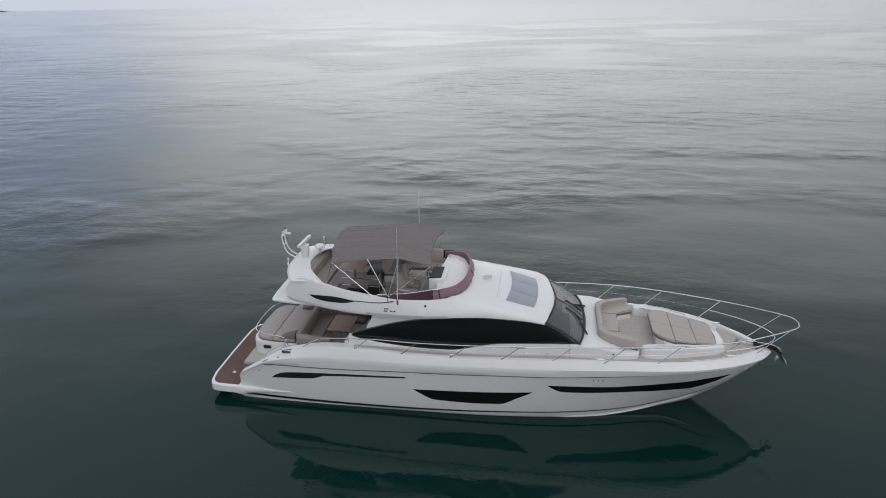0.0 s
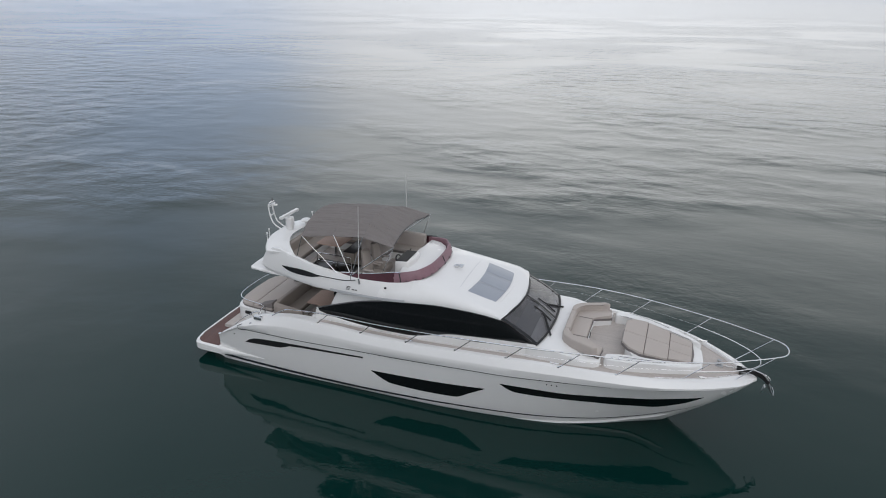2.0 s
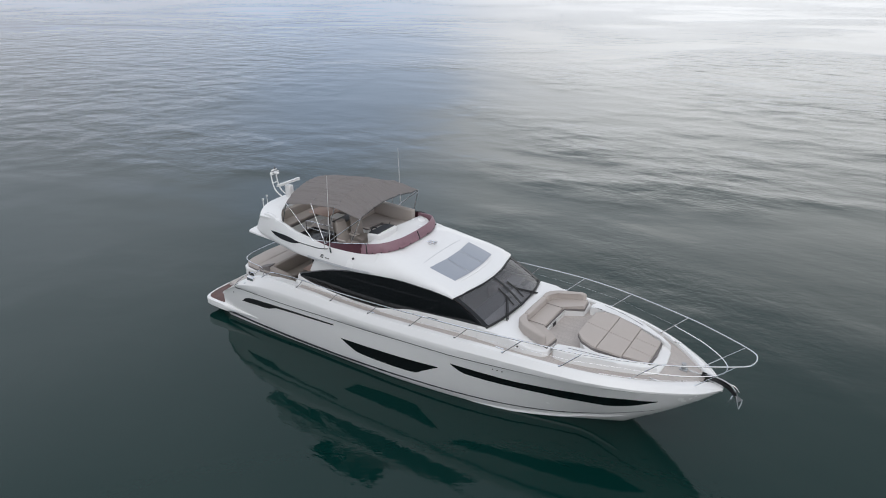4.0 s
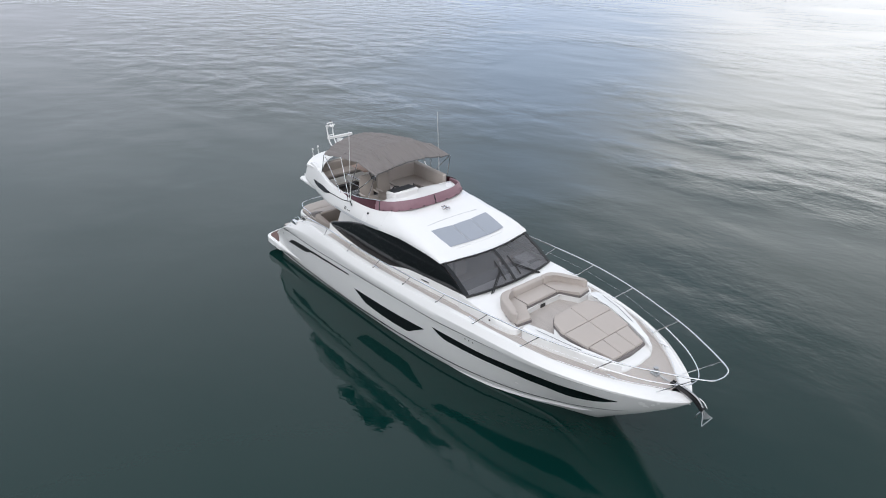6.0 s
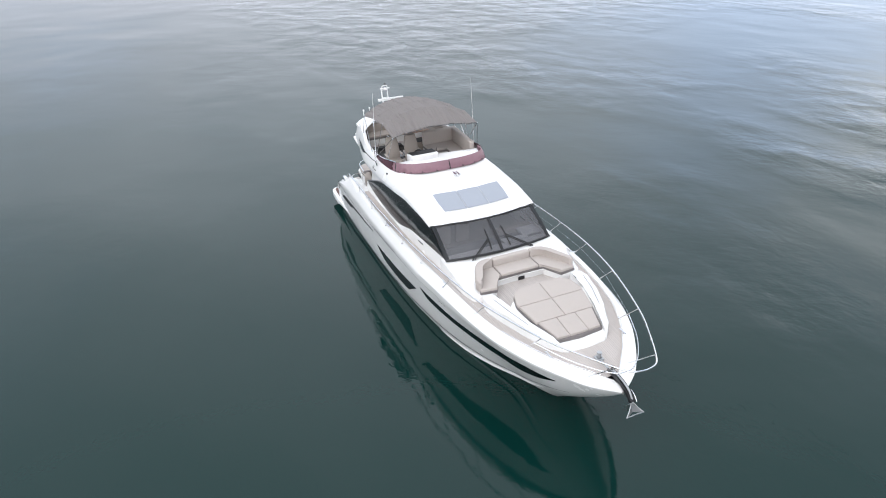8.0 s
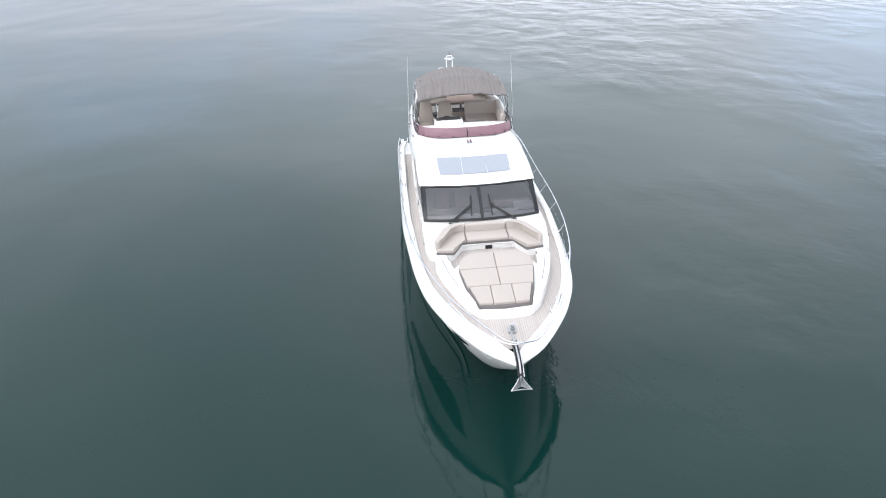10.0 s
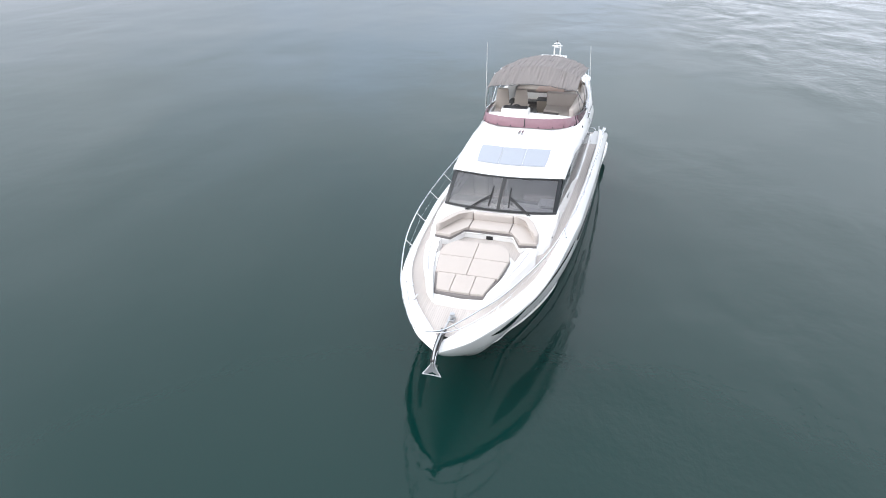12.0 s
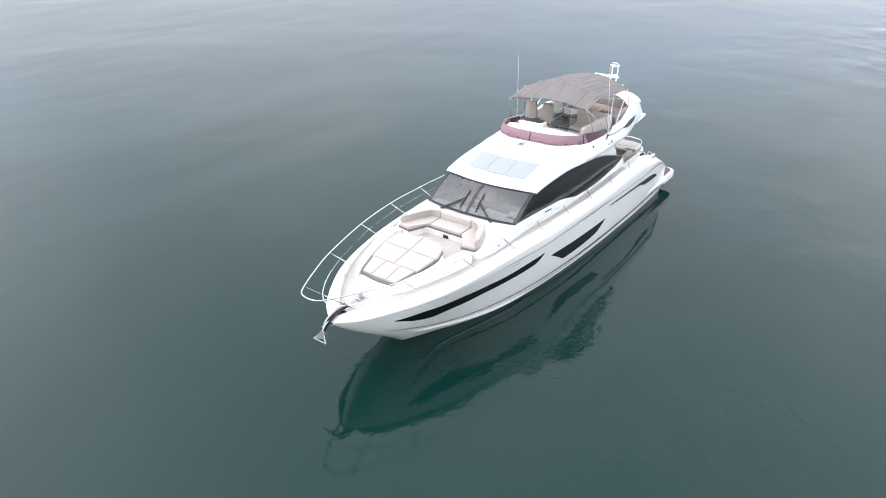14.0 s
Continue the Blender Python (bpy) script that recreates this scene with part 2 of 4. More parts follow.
def grid(rows, loop=False, cap=False):
    """A skin over rows of points; loop joins each row's end to its start, cap closes the first and last row."""
    n = len(rows[0])
    verts = [p for r in rows for p in r]
    faces = []
    for i in range(len(rows) - 1):
        for j in range(n if loop else n - 1):
            k = (j + 1) % n
            faces.append([i * n + j, i * n + k, (i + 1) * n + k, (i + 1) * n + j])
    if cap:
        faces += [list(range(n)), [(len(rows) - 1) * n + j for j in range(n)]]
    return verts, faces


def smooth_line(pts, n=6):
    """More points along a line, rounded through its corners (Catmull-Rom)."""
    pts = [Vector(p) for p in pts]
    out = []
    for i in range(len(pts) - 1):
        a, b, c, d = pts[max(i - 1, 0)], pts[i], pts[i + 1], pts[min(i + 2, len(pts) - 1)]
        for k in range(n):
            t = k / n
            out.append(0.5 * (2 * b + (c - a) * t + (2 * a - 5 * b + 4 * c - d) * t * t + (3 * b - a - 3 * c + d) * t ** 3))
    return out + [pts[-1]]


def tube(pts, r, n=8, r_end=None):
    pts = [Vector(p) for p in pts]
    rows, up = [], Vector((0.13, 0.21, 0.97))
    for i, p in enumerate(pts):
        d = (pts[min(i + 1, len(pts) - 1)] - pts[max(i - 1, 0)]).normalized()
        a = d.cross(up)
        if a.length < 0.2:
            a = d.cross(Vector((1, 0, 0)))
        a.normalize()
        b = d.cross(a)
        rad = r if r_end is None else r + (r_end - r) * i / (len(pts) - 1)
        rows.append([p + a * (rad * math.cos(2 * math.pi * k / n)) + b * (rad * math.sin(2 * math.pi * k / n)) for k in range(n)])
    return grid(rows, True, True)


def slab(outline, low, high, bevel=0.02, seg=2, bulge=0.0):
    """An upright prism over a plan outline with rounded edges; low and high are heights or functions of x and y."""
    f0 = low if callable(low) else (lambda x, y: low)
    f1 = high if callable(high) else (lambda x, y: high)
    bm = bmesh.new()
    a = [bm.verts.new((x, y, f0(x, y))) for x, y in outline]
    b = [bm.verts.new((x, y, f1(x, y))) for x, y in outline]
    n = len(outline)
    bm.faces.new(a[::-1])
    top = bm.faces.new(b)
    for i in range(n):
        bm.faces.new((a[i], a[(i + 1) % n], b[(i + 1) % n], b[i]))
    if bevel:
        edges = [e for e in bm.edges if e.verts[0] in b or e.verts[1] in b]
        bmesh.ops.bevel(bm, geom=edges, offset=bevel, segments=seg, profile=0.5, affect="EDGES", clamp_overlap=True)
    return bm


def box(x0, x1, y0, y1, z0, z1, bevel=0.02, seg=2):
    return slab([(x0, y0), (x1, y0), (x1, y1), (x0, y1)], z0, z1, bevel, seg)


def mirror(pts, s):
    return [(p[0], p[1] * s, *p[2:]) for p in pts]


def both(half):
    """A closed plan outline from its half on the port side, from aft to forward."""
    return [(x, y) for x, y in half] + [(x, -y) for x, y in reversed(half) if abs(y) > 1e-4]


def mid(points):
    n = len(points)
    return tuple(sum(p[k] for p in points) / n for k in range(3))


# ---- the sea and the far shore ----
bm = bmesh.new()
bmesh.ops.create_circle(bm, cap_ends=True, segments=96, radius=4600)
bm.verts.index_update()
sea = put("water", [v.co.copy() for v in bm.verts], [[v.index for v in f.verts] for f in bm.faces], WATER)
bm.free()
tagged(sea, "calm dark green sea with soft ripples and cloud reflections", "sea", kind="structure")

shore = thing("headland", "low hazy wooded headland on the far horizon", "headland", at=(-2950, 3000, 0))
ridge = []
for k in range(26):
    u = k / 25
    tall = 13 * math.sin(math.pi * (0.12 + 0.88 * u)) ** 0.6 * (0.75 + 0.5 * noise.noise((u * 6, 0.3, 0.7)))
    x, y = -2745 - 420 * u, 3180 - 370 * u
    ridge.append([(x + 40, y - 60, -2), (x, y, max(tall, 0.2)), (x - 60, y + 120, max(tall * 0.7, 0.1)), (x - 90, y + 240, -2)])
put("hillside", *grid(ridge), LAND, shore)

# ---- the yacht: x forward from the bathing platform, y to port, z up from the waterline ----
yacht = thing("motor_yacht", "white flybridge motor yacht at anchor on calm water", "yacht", at=(10, 0, 0))

Y_WATER = [(0.9, 2.16), (3, 2.24), (5, 2.27), (7, 2.27), (9, 2.22), (11, 2.10), (13, 1.86), (14.2, 1.61), (15.4, 1.18), (16.44, 0.62), (17.0, 0.30), (17.45, 0.0)]
Y_KNUCKLE = [(0.9, 2.26), (2.3, 2.47), (5, 2.55), (8, 2.58), (12, 2.56), (13.6, 2.46), (15.4, 2.27), (16.7, 2.02), (18, 1.55), (19, 0.98), (19.7, 0.46), (20.1, 0.0)]
Z_KNUCKLE = [(1.12, 0.92), (1.2, 1.03), (1.5, 1.22), (1.93, 1.46), (2.2, 1.58), (2.45, 1.60), (3, 1.62), (5, 1.68), (7, 1.79), (9, 1.87), (11, 1.98), (13, 2.08), (14.3, 2.16), (16, 2.24), (17.7, 2.27), (19, 2.23), (20.1, 2.19)]
Z_GUNWALE = [(1.12, 0.95), (1.2, 1.07), (1.5, 1.28), (1.93, 1.58), (2.2, 1.76), (2.5, 1.94), (3, 2.18), (3.6, 2.36), (4.4, 2.50), (5.3, 2.54), (6.2, 2.54), (7.4, 2.49), (9, 2.50), (11, 2.59), (13, 2.67), (15, 2.69), (17, 2.65), (18, 2.60), (19, 2.50), (19.7, 2.38), (20.1, 2.27)]
CAP = [(1, 0.22), (5, 0.22), (8, 0.25), (13, 0.25), (15, 0.20), (17, 0.15), (18, 0.17), (18.8, 0.23), (19.3, 0.33), (20, 0.42)]
STEM = [(17.45, 0.0), (18.2, 0.64), (19.1, 1.31), (19.7, 1.79), (20.1, 2.17)]


def stem_z(x):
    return -0.75 + 0.75 * max(0, min(1, (x - 15.5) / 1.95)) ** 2 if x < 17.45 else ip(x, STEM)


def hull_y(x, z):
    """Half breadth of the topsides at a height between the waterline and the knuckle."""
    low = max(0.0, stem_z(x)) if x > 17.45 else 0.0
    high = ip(x, Z_KNUCKLE)
    t = max(0.0, min(1.0, (z - low) / max(high - low, 0.02)))
    flare = ip(x, [(10, 0.50), (13, 0.68), (15, 0.82), (16.2, 0.80), (17.3, 0.65), (18.5, 0.46), (20, 0.55)])
    a = ip(x, Y_WATER)
    return a + (ip(x, Y_KNUCKLE) - a) * t ** flare


HULL_X = sorted(set(span(1.12, 2.4, 14) + span(2.4, 5, 14) + span(5, 16, 36) + span(16, 20.1, 34)))
rows = []
for x in HULL_X:
    half = []
    low = max(0.0, stem_z(x)) if x > 17.45 else 0.0
    zk, yk, zg = ip(x, Z_KNUCKLE), ip(x, Y_KNUCKLE), ip(x, Z_GUNWALE)
    half.append((x, 0.0, min(stem_z(x), low)))
    half.append((x, 0.55 * ip(x, Y_WATER), min(stem_z(x), -0.45) if x < 15.5 else stem_z(x) * 0.8 if x < 17.45 else low))
    half.append((x, 0.975 * ip(x, Y_WATER), max(stem_z(x) * 0.5, -0.32) if x < 17.45 else low))
    for t in (0.0, 0.03, 0.08, 0.16, 0.3, 0.45, 0.6, 0.75, 0.9, 1.0):
        z = low + (zk - low) * t
        half.append((x, hull_y(x, z), z))
    rows.append([(a, -b, c) for a, b, c in reversed(half)] + half[1:])
put("hull", *grid(rows), WHITE, yacht, "glossy white hull", 30)
ends = rows[0]
put("transom_skirt", ends, [list(range(len(ends)))], WHITE, yacht)


def gunwale_row(x, s):
    zk, yk, zg = ip(x, Z_KNUCKLE), ip(x, Y_KNUCKLE), ip(x, Z_GUNWALE)
    cap = min(ip(x, CAP), yk)
    k = min(1.0, yk / 0.3)
    out = ip(x, [(10, 0.05), (14, 0.07), (16, 0.13), (17.5, 0.20), (18.6, 0.22), (19.5, 0.20), (20.1, 0.07)])
    tall = zg - zk
    lean = ip(x, [(1.2, 0.0), (2.2, 0.06), (3, 0.16), (4, 0.08), (5, 0.0)])
    pts = [(yk, zk), (yk + 0.012 * k, zk + 0.012), (yk + 0.6 * out, zk + 0.035), (yk + 0.95 * out, zk + 0.3 * tall), (yk + out, zk + 0.54 * tall), (yk + 0.96 * out - 0.012 * k, zk + 0.58 * tall),
           (yk + 0.62 * out - 0.075 * k - lean, zg - 0.05), (yk + 0.5 * out - 0.095 * k - lean, zg - 0.014), (yk + 0.3 * out - 0.13 * k - lean, zg), (max(yk - cap - lean + 0.03, 0), zg), (max(yk - cap - lean, 0), zg - 0.02), (max(yk - cap - lean, 0), zg - 0.16)]
    if s * 1 < 0:
        pts = [(-a, b) for a, b in pts]
    return [(x, a, b) for a, b in pts]


for s in (1, -1):
    put("bulwark", *grid([gunwale_row(x, s) for x in HULL_X]), WHITE, yacht, sharp=32)
    end = gunwale_row(1.12, s)
    put("quarter_end", [(1.12, s * 2.0, 0.44)] + [(1.12, s * 2.28, 0.44)] + end, [list(range(len(end) + 2))], WHITE, yacht)
    # thin dark joint under the gunwale moulding
    line = [(x, s * (ip(x, Y_KNUCKLE) + 0.006), ip(x, Z_KNUCKLE) + 0.004) for x in HULL_X if x > 2.4]
    y = ip(2.25, Y_KNUCKLE) + 0.03
    line = smooth_line([(2.36, s * (y - 0.02), 1.80), (2.22, s * y, 1.73), (2.17, s * y, 1.65), (2.24, s * (y + 0.01), 1.60), (2.36, s * (y + 0.02), 1.597)], 4) + line
    put("rubbing_strip", *tube(line, 0.014, 6), BLACK, yacht, "thin dark rubbing strip")


def hull_panel(name, top, bottom, mat, s, label, lift=0.008, steps=26, inset=True):
    """A flush pane on the topsides between an upper and a lower edge given as rows (x, z)."""
    x0, x1 = max(top[0][0], bottom[0][0]), min(top[-1][0], bottom[-1][0])
    out = []
    for x in span(x0, x1, steps):
        a, b = ip(x, bottom), ip(x, top)
        row = []
        for t in (0.0, 0.33, 0.67, 1.0):
            z = a + (b - a) * t
            row.append((x, s * (hull_y(x, z) + lift), z))
        row = [(x, s * (hull_y(x, a) - 0.02), a)] + row + [(x, s * (hull_y(x, b) - 0.02), b)]
        out.append(row)
    return put(name, *grid(out), mat, yacht, label)


for s in (1, -1):
    hull_panel("hull_window", [(7.68, 1.09), (9, 1.14), (10.5, 1.22), (11.84, 1.33)], [(7.68, 1.085), (8.05, 0.86), (8.4, 0.70), (9.5, 0.66), (10.75, 0.70), (11.3, 1.00), (11.84, 1.325)], BLACK_GLASS, s, "dark flush hull window")
    hull_panel("bow_window", [(12.33, 1.68), (13.0, 1.68), (14.4, 1.66), (15.2, 1.70), (16.14, 1.74), (17.04, 1.77), (17.96, 1.83), (18.58, 1.82)], [(12.33, 1.675), (12.6, 1.49), (12.8, 1.41), (13.9, 1.38), (15.27, 1.38), (16.2, 1.32), (17.1, 1.31), (17.86, 1.49), (18.38, 1.72), (18.58, 1.80)], BLACK_GLASS, s, "long dark flush bow window", steps=40)
    hull_panel("engine_vent", [(2.42, 1.04), (2.62, 1.19), (2.82, 1.28), (3.0, 1.32), (4.3, 1.435), (7.42, 1.605)], [(2.42, 1.03), (3.0, 1.08), (3.98, 1.165), (4.15, 1.21), (4.36, 1.325), (4.6, 1.35), (7.42, 1.545)], BLACK, s, "long black engine air vent")
    hull_panel("boot_stripe", [(1.15, 0.155), (5, 0.175), (7, 0.21), (9, 0.27), (11, 0.345), (13, 0.405), (15.37, 0.475), (16.33, 0.56), (17.24, 0.85), (17.77, 1.07), (18.7, 1.38)], [(1.15, 0.05), (5, 0.07), (7, 0.115), (9, 0.195), (11, 0.285), (13, 0.355), (15.37, 0.44), (16.33, 0.53), (17.24, 0.825), (17.77, 1.05), (18.7, 1.37)], ANTIFOUL, s, "dark navy boot stripe", 0.006, 60)
    for k, x in enumerate((13.85, 14.0, 14.16)):
        z = 1.98
        put("drain_outlet", *tube([(x, s * (hull_y(x, z) - 0.02), z), (x, s * (hull_y(x, z) + 0.012), z)], 0.022, 10), BLACK, yacht)
    z = 1.28
    put("drain_outlet", *tube([(1.95, s * (hull_y(1.95, z) - 0.02), z), (1.95, s * (hull_y(1.95, z) + 0.012), z)], 0.025, 10), BLACK, yacht)

# low spray chine along the forefoot
for s in (1, -1):
    rows = []
    for x in span(12.4, 17.7, 30):
        z = ip(x, [(12.4, 0.02), (14.2, 0.10), (15.4, 0.20), (16.4, 0.36), (17.1, 0.58), (17.7, 0.84)])
        y, out = hull_y(x, z), 0.055 * min(1.0, (x - 12.4) / 0.6, (17.75 - x) / 0.5)
        rows.append([(x, s * (hull_y(x, z + 0.10) - 0.004), z + 0.10), (x, s * (y + out), z + 0.035), (x, s * (y + out), z + 0.005), (x, s * (max(hull_y(x, z - 0.03) - 0.02, 0.0)), z - 0.02)])
    put("spray_chine", *grid(rows), WHITE, yacht, "", 25)

# bathing platform
half = [(-0.26, 0.0), (-0.24, 1.6), (-0.18, 2.05), (-0.08, 2.26), (0.06, 2.36), (0.3, 2.40), (1.35, 2.42)]
platform = part("bathing_platform", slab(both(half), 0.20, 0.455, 0.04, 3), WHITE, yacht, "white bathing platform with brown teak")
half = [(-0.17, 0.0), (-0.15, 1.6), (-0.08, 2.0), (0.02, 2.16), (0.2, 2.25), (1.0, 2.27)]
part("teak_inlay", slab(both(half), 0.44, 0.468, 0.004, 1), TEAK_BROWN, platform, "wet reddish brown teak")
part("hull_foot", slab(both([(0.45, 0.0), (0.45, 1.9), (1.1, 2.1)]), -0.5, 0.22, 0.03), WHITE, yacht)
for y in (-1.5, 0.9, 1.4):
    part("deck_fitting", box(0.42, 0.55, y - 0.06, y + 0.06, 0.465, 0.485, 0.008, 1), STEEL, platform)

for s in (1, -1):
    rows = []
    for x in span(1.2, 3.3, 12):
        k = (3.3 - x) / 2.1
        y = hull_y(x, 0.42) - 0.03
        o, a, b = 0.035 + (2.42 - hull_y(x, 0.42)) * k, 0.40 - 0.20 * k, 0.425 + 0.03 * k
        rows.append([(x, s * y, a - 0.02), (x, s * (y + o - 0.03), a), (x, s * (y + o), a + 0.02), (x, s * (y + o), b - 0.015), (x, s * (y + o - 0.02), b), (x, s * y, b)])
    put("spray_rail", *grid(rows), WHITE, yacht, "", 60)

# side decks and foredeck
rows = []
for x in sorted(set(span(5.5, 19.55, 58))):
    y1 = max(ip(x, Y_KNUCKLE) - ip(x, CAP) + 0.01, 0.02)
    z = ip(x, Z_GUNWALE) - 0.10
    rows.append([(x, y1 * t, z + 0.03 * (1 - abs(t))) for t in (-1, -0.85, -0.6, 0, 0.6, 0.85, 1)])
put("foredeck", *grid(rows), TEAK_GREY, yacht, "silvery grey weathered teak deck")
for s in (1, -1):
    rows = []
    for x in span(2.6, 5.6, 14):
        y1 = ip(x, Y_KNUCKLE) - ip(x, CAP) + 0.01
        z = ip(x, Z_GUNWALE) - 0.10
        rows.append([(x, s * y1, z), (x, s * 1.98, z), (x, s * 1.98, 0.5)])
    put("side_deck", *grid(rows), WHITE_MATT, yacht)

# cockpit: floor, transom locker, stairs
part("cockpit_floor", box(1.2, 5.7, -1.99, 1.99, 1.20, 1.32, 0), TEAK_GREY, yacht, "teak cockpit floor")
half = [(1.22, 0.0), (1.24, 0.9), (1.36, 1.22), (1.6, 1.36), (2.4, 1.42), (3.15, 1.42)]
locker = part("transom_locker", slab(both(half), lambda x, y: 0.44, 1.86, 0.06, 3), WHITE, yacht, "white transom garage moulding")
for s in (1, -1):
    part("courtesy_vent", box(1.75, 2.05, min(s * 1.36, s * 1.425), max(s * 1.36, s * 1.425), 1.60, 1.72, 0.03, 3), BLACK, locker, "black oval vent")
    part("fairlead", box(2.70, 3.02, min(s * 2.38, s * 2.50), max(s * 2.38, s * 2.50), 1.84, 1.945, 0.045, 3), GALV, yacht, "oval steel fairlead")
    for k in range(4):
        part("stair_tread", box(1.12 + 0.3 * k, 2.6, min(s * 1.38, s * 2.12), max(s * 1.38, s * 2.12), 0.44, 0.66 + 0.3 * k, 0.03), WHITE_MATT, yacht)
    put("stair_rail", *tube(smooth_line([(1.75, s * 2.12, 1.35), (1.85, s * 2.12, 1.55), (2.3, s * 2.12, 1.93), (2.9, s * 2.14, 2.28), (3.1, s * 2.14, 2.15)]), 0.015), STEEL, yacht)
    put("transom_gate", *tube(smooth_line([(2.75, s * 1.5, 1.85), (2.75, s * 1.5, 2.12), (2.8, s * 1.95, 2.12), (2.8, s * 1.95, 1.85)], 5), 0.018), STEEL, yacht)
    part("deck_cleat", box(2.9, 3.25, min(s * 2.30, s * 2.46), max(s * 2.30, s * 2.46), 2.12, 2.25, 0.04), STEEL, yacht)
rail = smooth_line([(2.9, -1.3, 1.85), (2.5, -1.35, 2.1), (1.75, -1.3, 2.16), (1.32, -0.95, 2.16), (1.22, 0, 2.16), (1.32, 0.95, 2.16), (1.75, 1.3, 2.16), (2.5, 1.35, 2.1), (2.9, 1.3, 1.85)])
put("sunpad_rail", *tube(rail, 0.016), STEEL, yacht, "low steel rail round the aft sunpad")


# ---- superstructure ----
WIN_TOP = [(5.40, 2.85), (5.46, 2.90), (5.8, 3.02), (6.23, 3.17), (7.06, 3.43), (8.07, 3.63), (9.05, 3.75), (10.2, 3.83), (11, 3.82), (12.02, 3.72), (12.2, 3.66), (13.3, 3.04)]
WIN_LOW = [(5.40, 2.77), (5.46, 2.73), (5.7, 2.68), (6.0, 2.63), (7.03, 2.52), (8.0, 2.48), (8.85, 2.49), (9.64, 2.64), (10.3, 2.82), (10.8, 2.89), (12, 2.97), (13.3, 3.035)]
ROOF = [(5.4, 3.80), (8.5, 4.36), (9.45, 4.42), (10.1, 4.34), (10.81, 4.20), (11.7, 3.97), (12.5, 3.74)]


def side_y(x, z):
    base = 2.00 - 0.09 * max(0, (x - 11) / 2.3)
    return base - 0.03 * (z - 2.6)


for s in (1, -1):
    rows = []
    for x in span(5.3, 13.32, 44):
        a, b = ip(x, WIN_LOW), ip(x, WIN_TOP)
        rows.append([(x, s * side_y(x, 2.3), 2.3), (x, s * (side_y(x, a) + 0.05), min(a, 2.46) + 0.02), (x, s * side_y(x, a), a), (x, s * (side_y(x, a) - 0.05), a + 0.004), (x, s * (side_y(x, a) - 0.05), min(a + 0.1, b))])
    put("deckhouse_side", *grid(rows), WHITE, yacht, "white deckhouse side")
    rows = []
    for x in span(5.42, 13.29, 44):
        a, b = ip(x, WIN_LOW), ip(x, WIN_TOP)
        rows.append([(x, s * (side_y(x, a + (b - a) * t) - 0.012 + 0.02 * math.sin(math.pi * t)), a + (b - a) * t) for t in (0, 0.25, 0.5, 0.75, 1)])
    pane = put("side_window", *grid(rows), BLACK_GLASS, yacht, "long arched black saloon window")
    rim = [(x, s * (side_y(x, ip(x, WIN_TOP)) + 0.006), ip(x, WIN_TOP)) for x in span(5.42, 12.1, 40)]
    put("window_trim", *tube(rim, 0.022, 6), GREY_TRIM, pane, "dark grey trim")


for s in (1, -1):
    rows = []
    for x in span(5.95, 9.0, 26):
        a = ip(x, WIN_TOP)
        b = min(ip(x, [(5.1, 3.71), (6.7, 3.66), (7.6, 3.66), (9.05, 3.76)]) + 0.06, a + max(0.0, x - 5.9) * 1.6)
        rows.append([(x, s * (side_y(x, a) - 0.015), a - 0.01), (x, s * (side_y(x, b) + 0.0), max(b, a)), (x, s * (side_y(x, b) - 0.08), max(b, a))])
    put("deckhouse_shoulder", *grid(rows), WHITE, yacht)


def roof_row(x, front=None):
    """Half section of the roof from its edge over the window to the centre."""
    edge = ip(min(x, 12.12), WIN_TOP)
    top = ip(x, ROOF)
    y = side_y(min(x, 12.12), edge)
    lift = max(0.0, top - edge)
    return [(y - 0.03, edge - 0.005), (y + 0.035, edge + 0.02), (y + 0.03, edge + 0.06 + 0.1 * lift), (y - 0.05, edge + 0.10 + 0.35 * lift), (y - 0.2, edge + 0.68 * lift + 0.05), (y - 0.5, edge + 0.86 * lift + 0.02), (1.0, top - 0.03), (0.5, top - 0.008), (0.0, top)]


def shoulder_row(x):
    """Half section where the roof grows out of the flybridge side."""
    r = fly_row(8.95, 1)
    edge = ip(x, WIN_TOP)
    lift = edge - r[1][2]
    return [(p[1], p[2] + lift * k) for p, k in zip((r[1], r[3], r[4], r[5], r[6], r[8]), (1, 1, 0.8, 0.5, 0.2, 0))]


FLY_FLOOR = 3.86
Y_FLY = [(2.37, 1.56), (3.0, 1.64), (3.83, 1.76), (4.6, 1.92), (5.5, 2.06), (7, 2.08), (8.9, 2.04)]
Z_FLY_LOW = [(2.93, 4.06), (3.0, 3.95), (3.2, 3.84), (3.7, 3.76), (5.1, 3.71), (6.0, 3.68), (6.7, 3.66), (7.6, 3.66), (8.3, 3.69), (9.05, 3.76)]
Z_FLY_TOP = [(2.93, 4.12), (2.98, 4.30), (3.08, 4.50), (3.3, 4.66), (3.6, 4.73), (4.2, 4.62), (5.0, 4.50), (5.8, 4.40), (6.5, 4.33), (7.13, 4.29), (8, 4.31), (8.9, 4.43)]
Y_FLY_TOP = [(2.37, 1.52), (3.0, 1.55), (3.6, 1.60), (4.4, 1.74), (5.5, 1.93), (7.1, 1.95), (8.2, 1.84), (8.9, 1.68)]


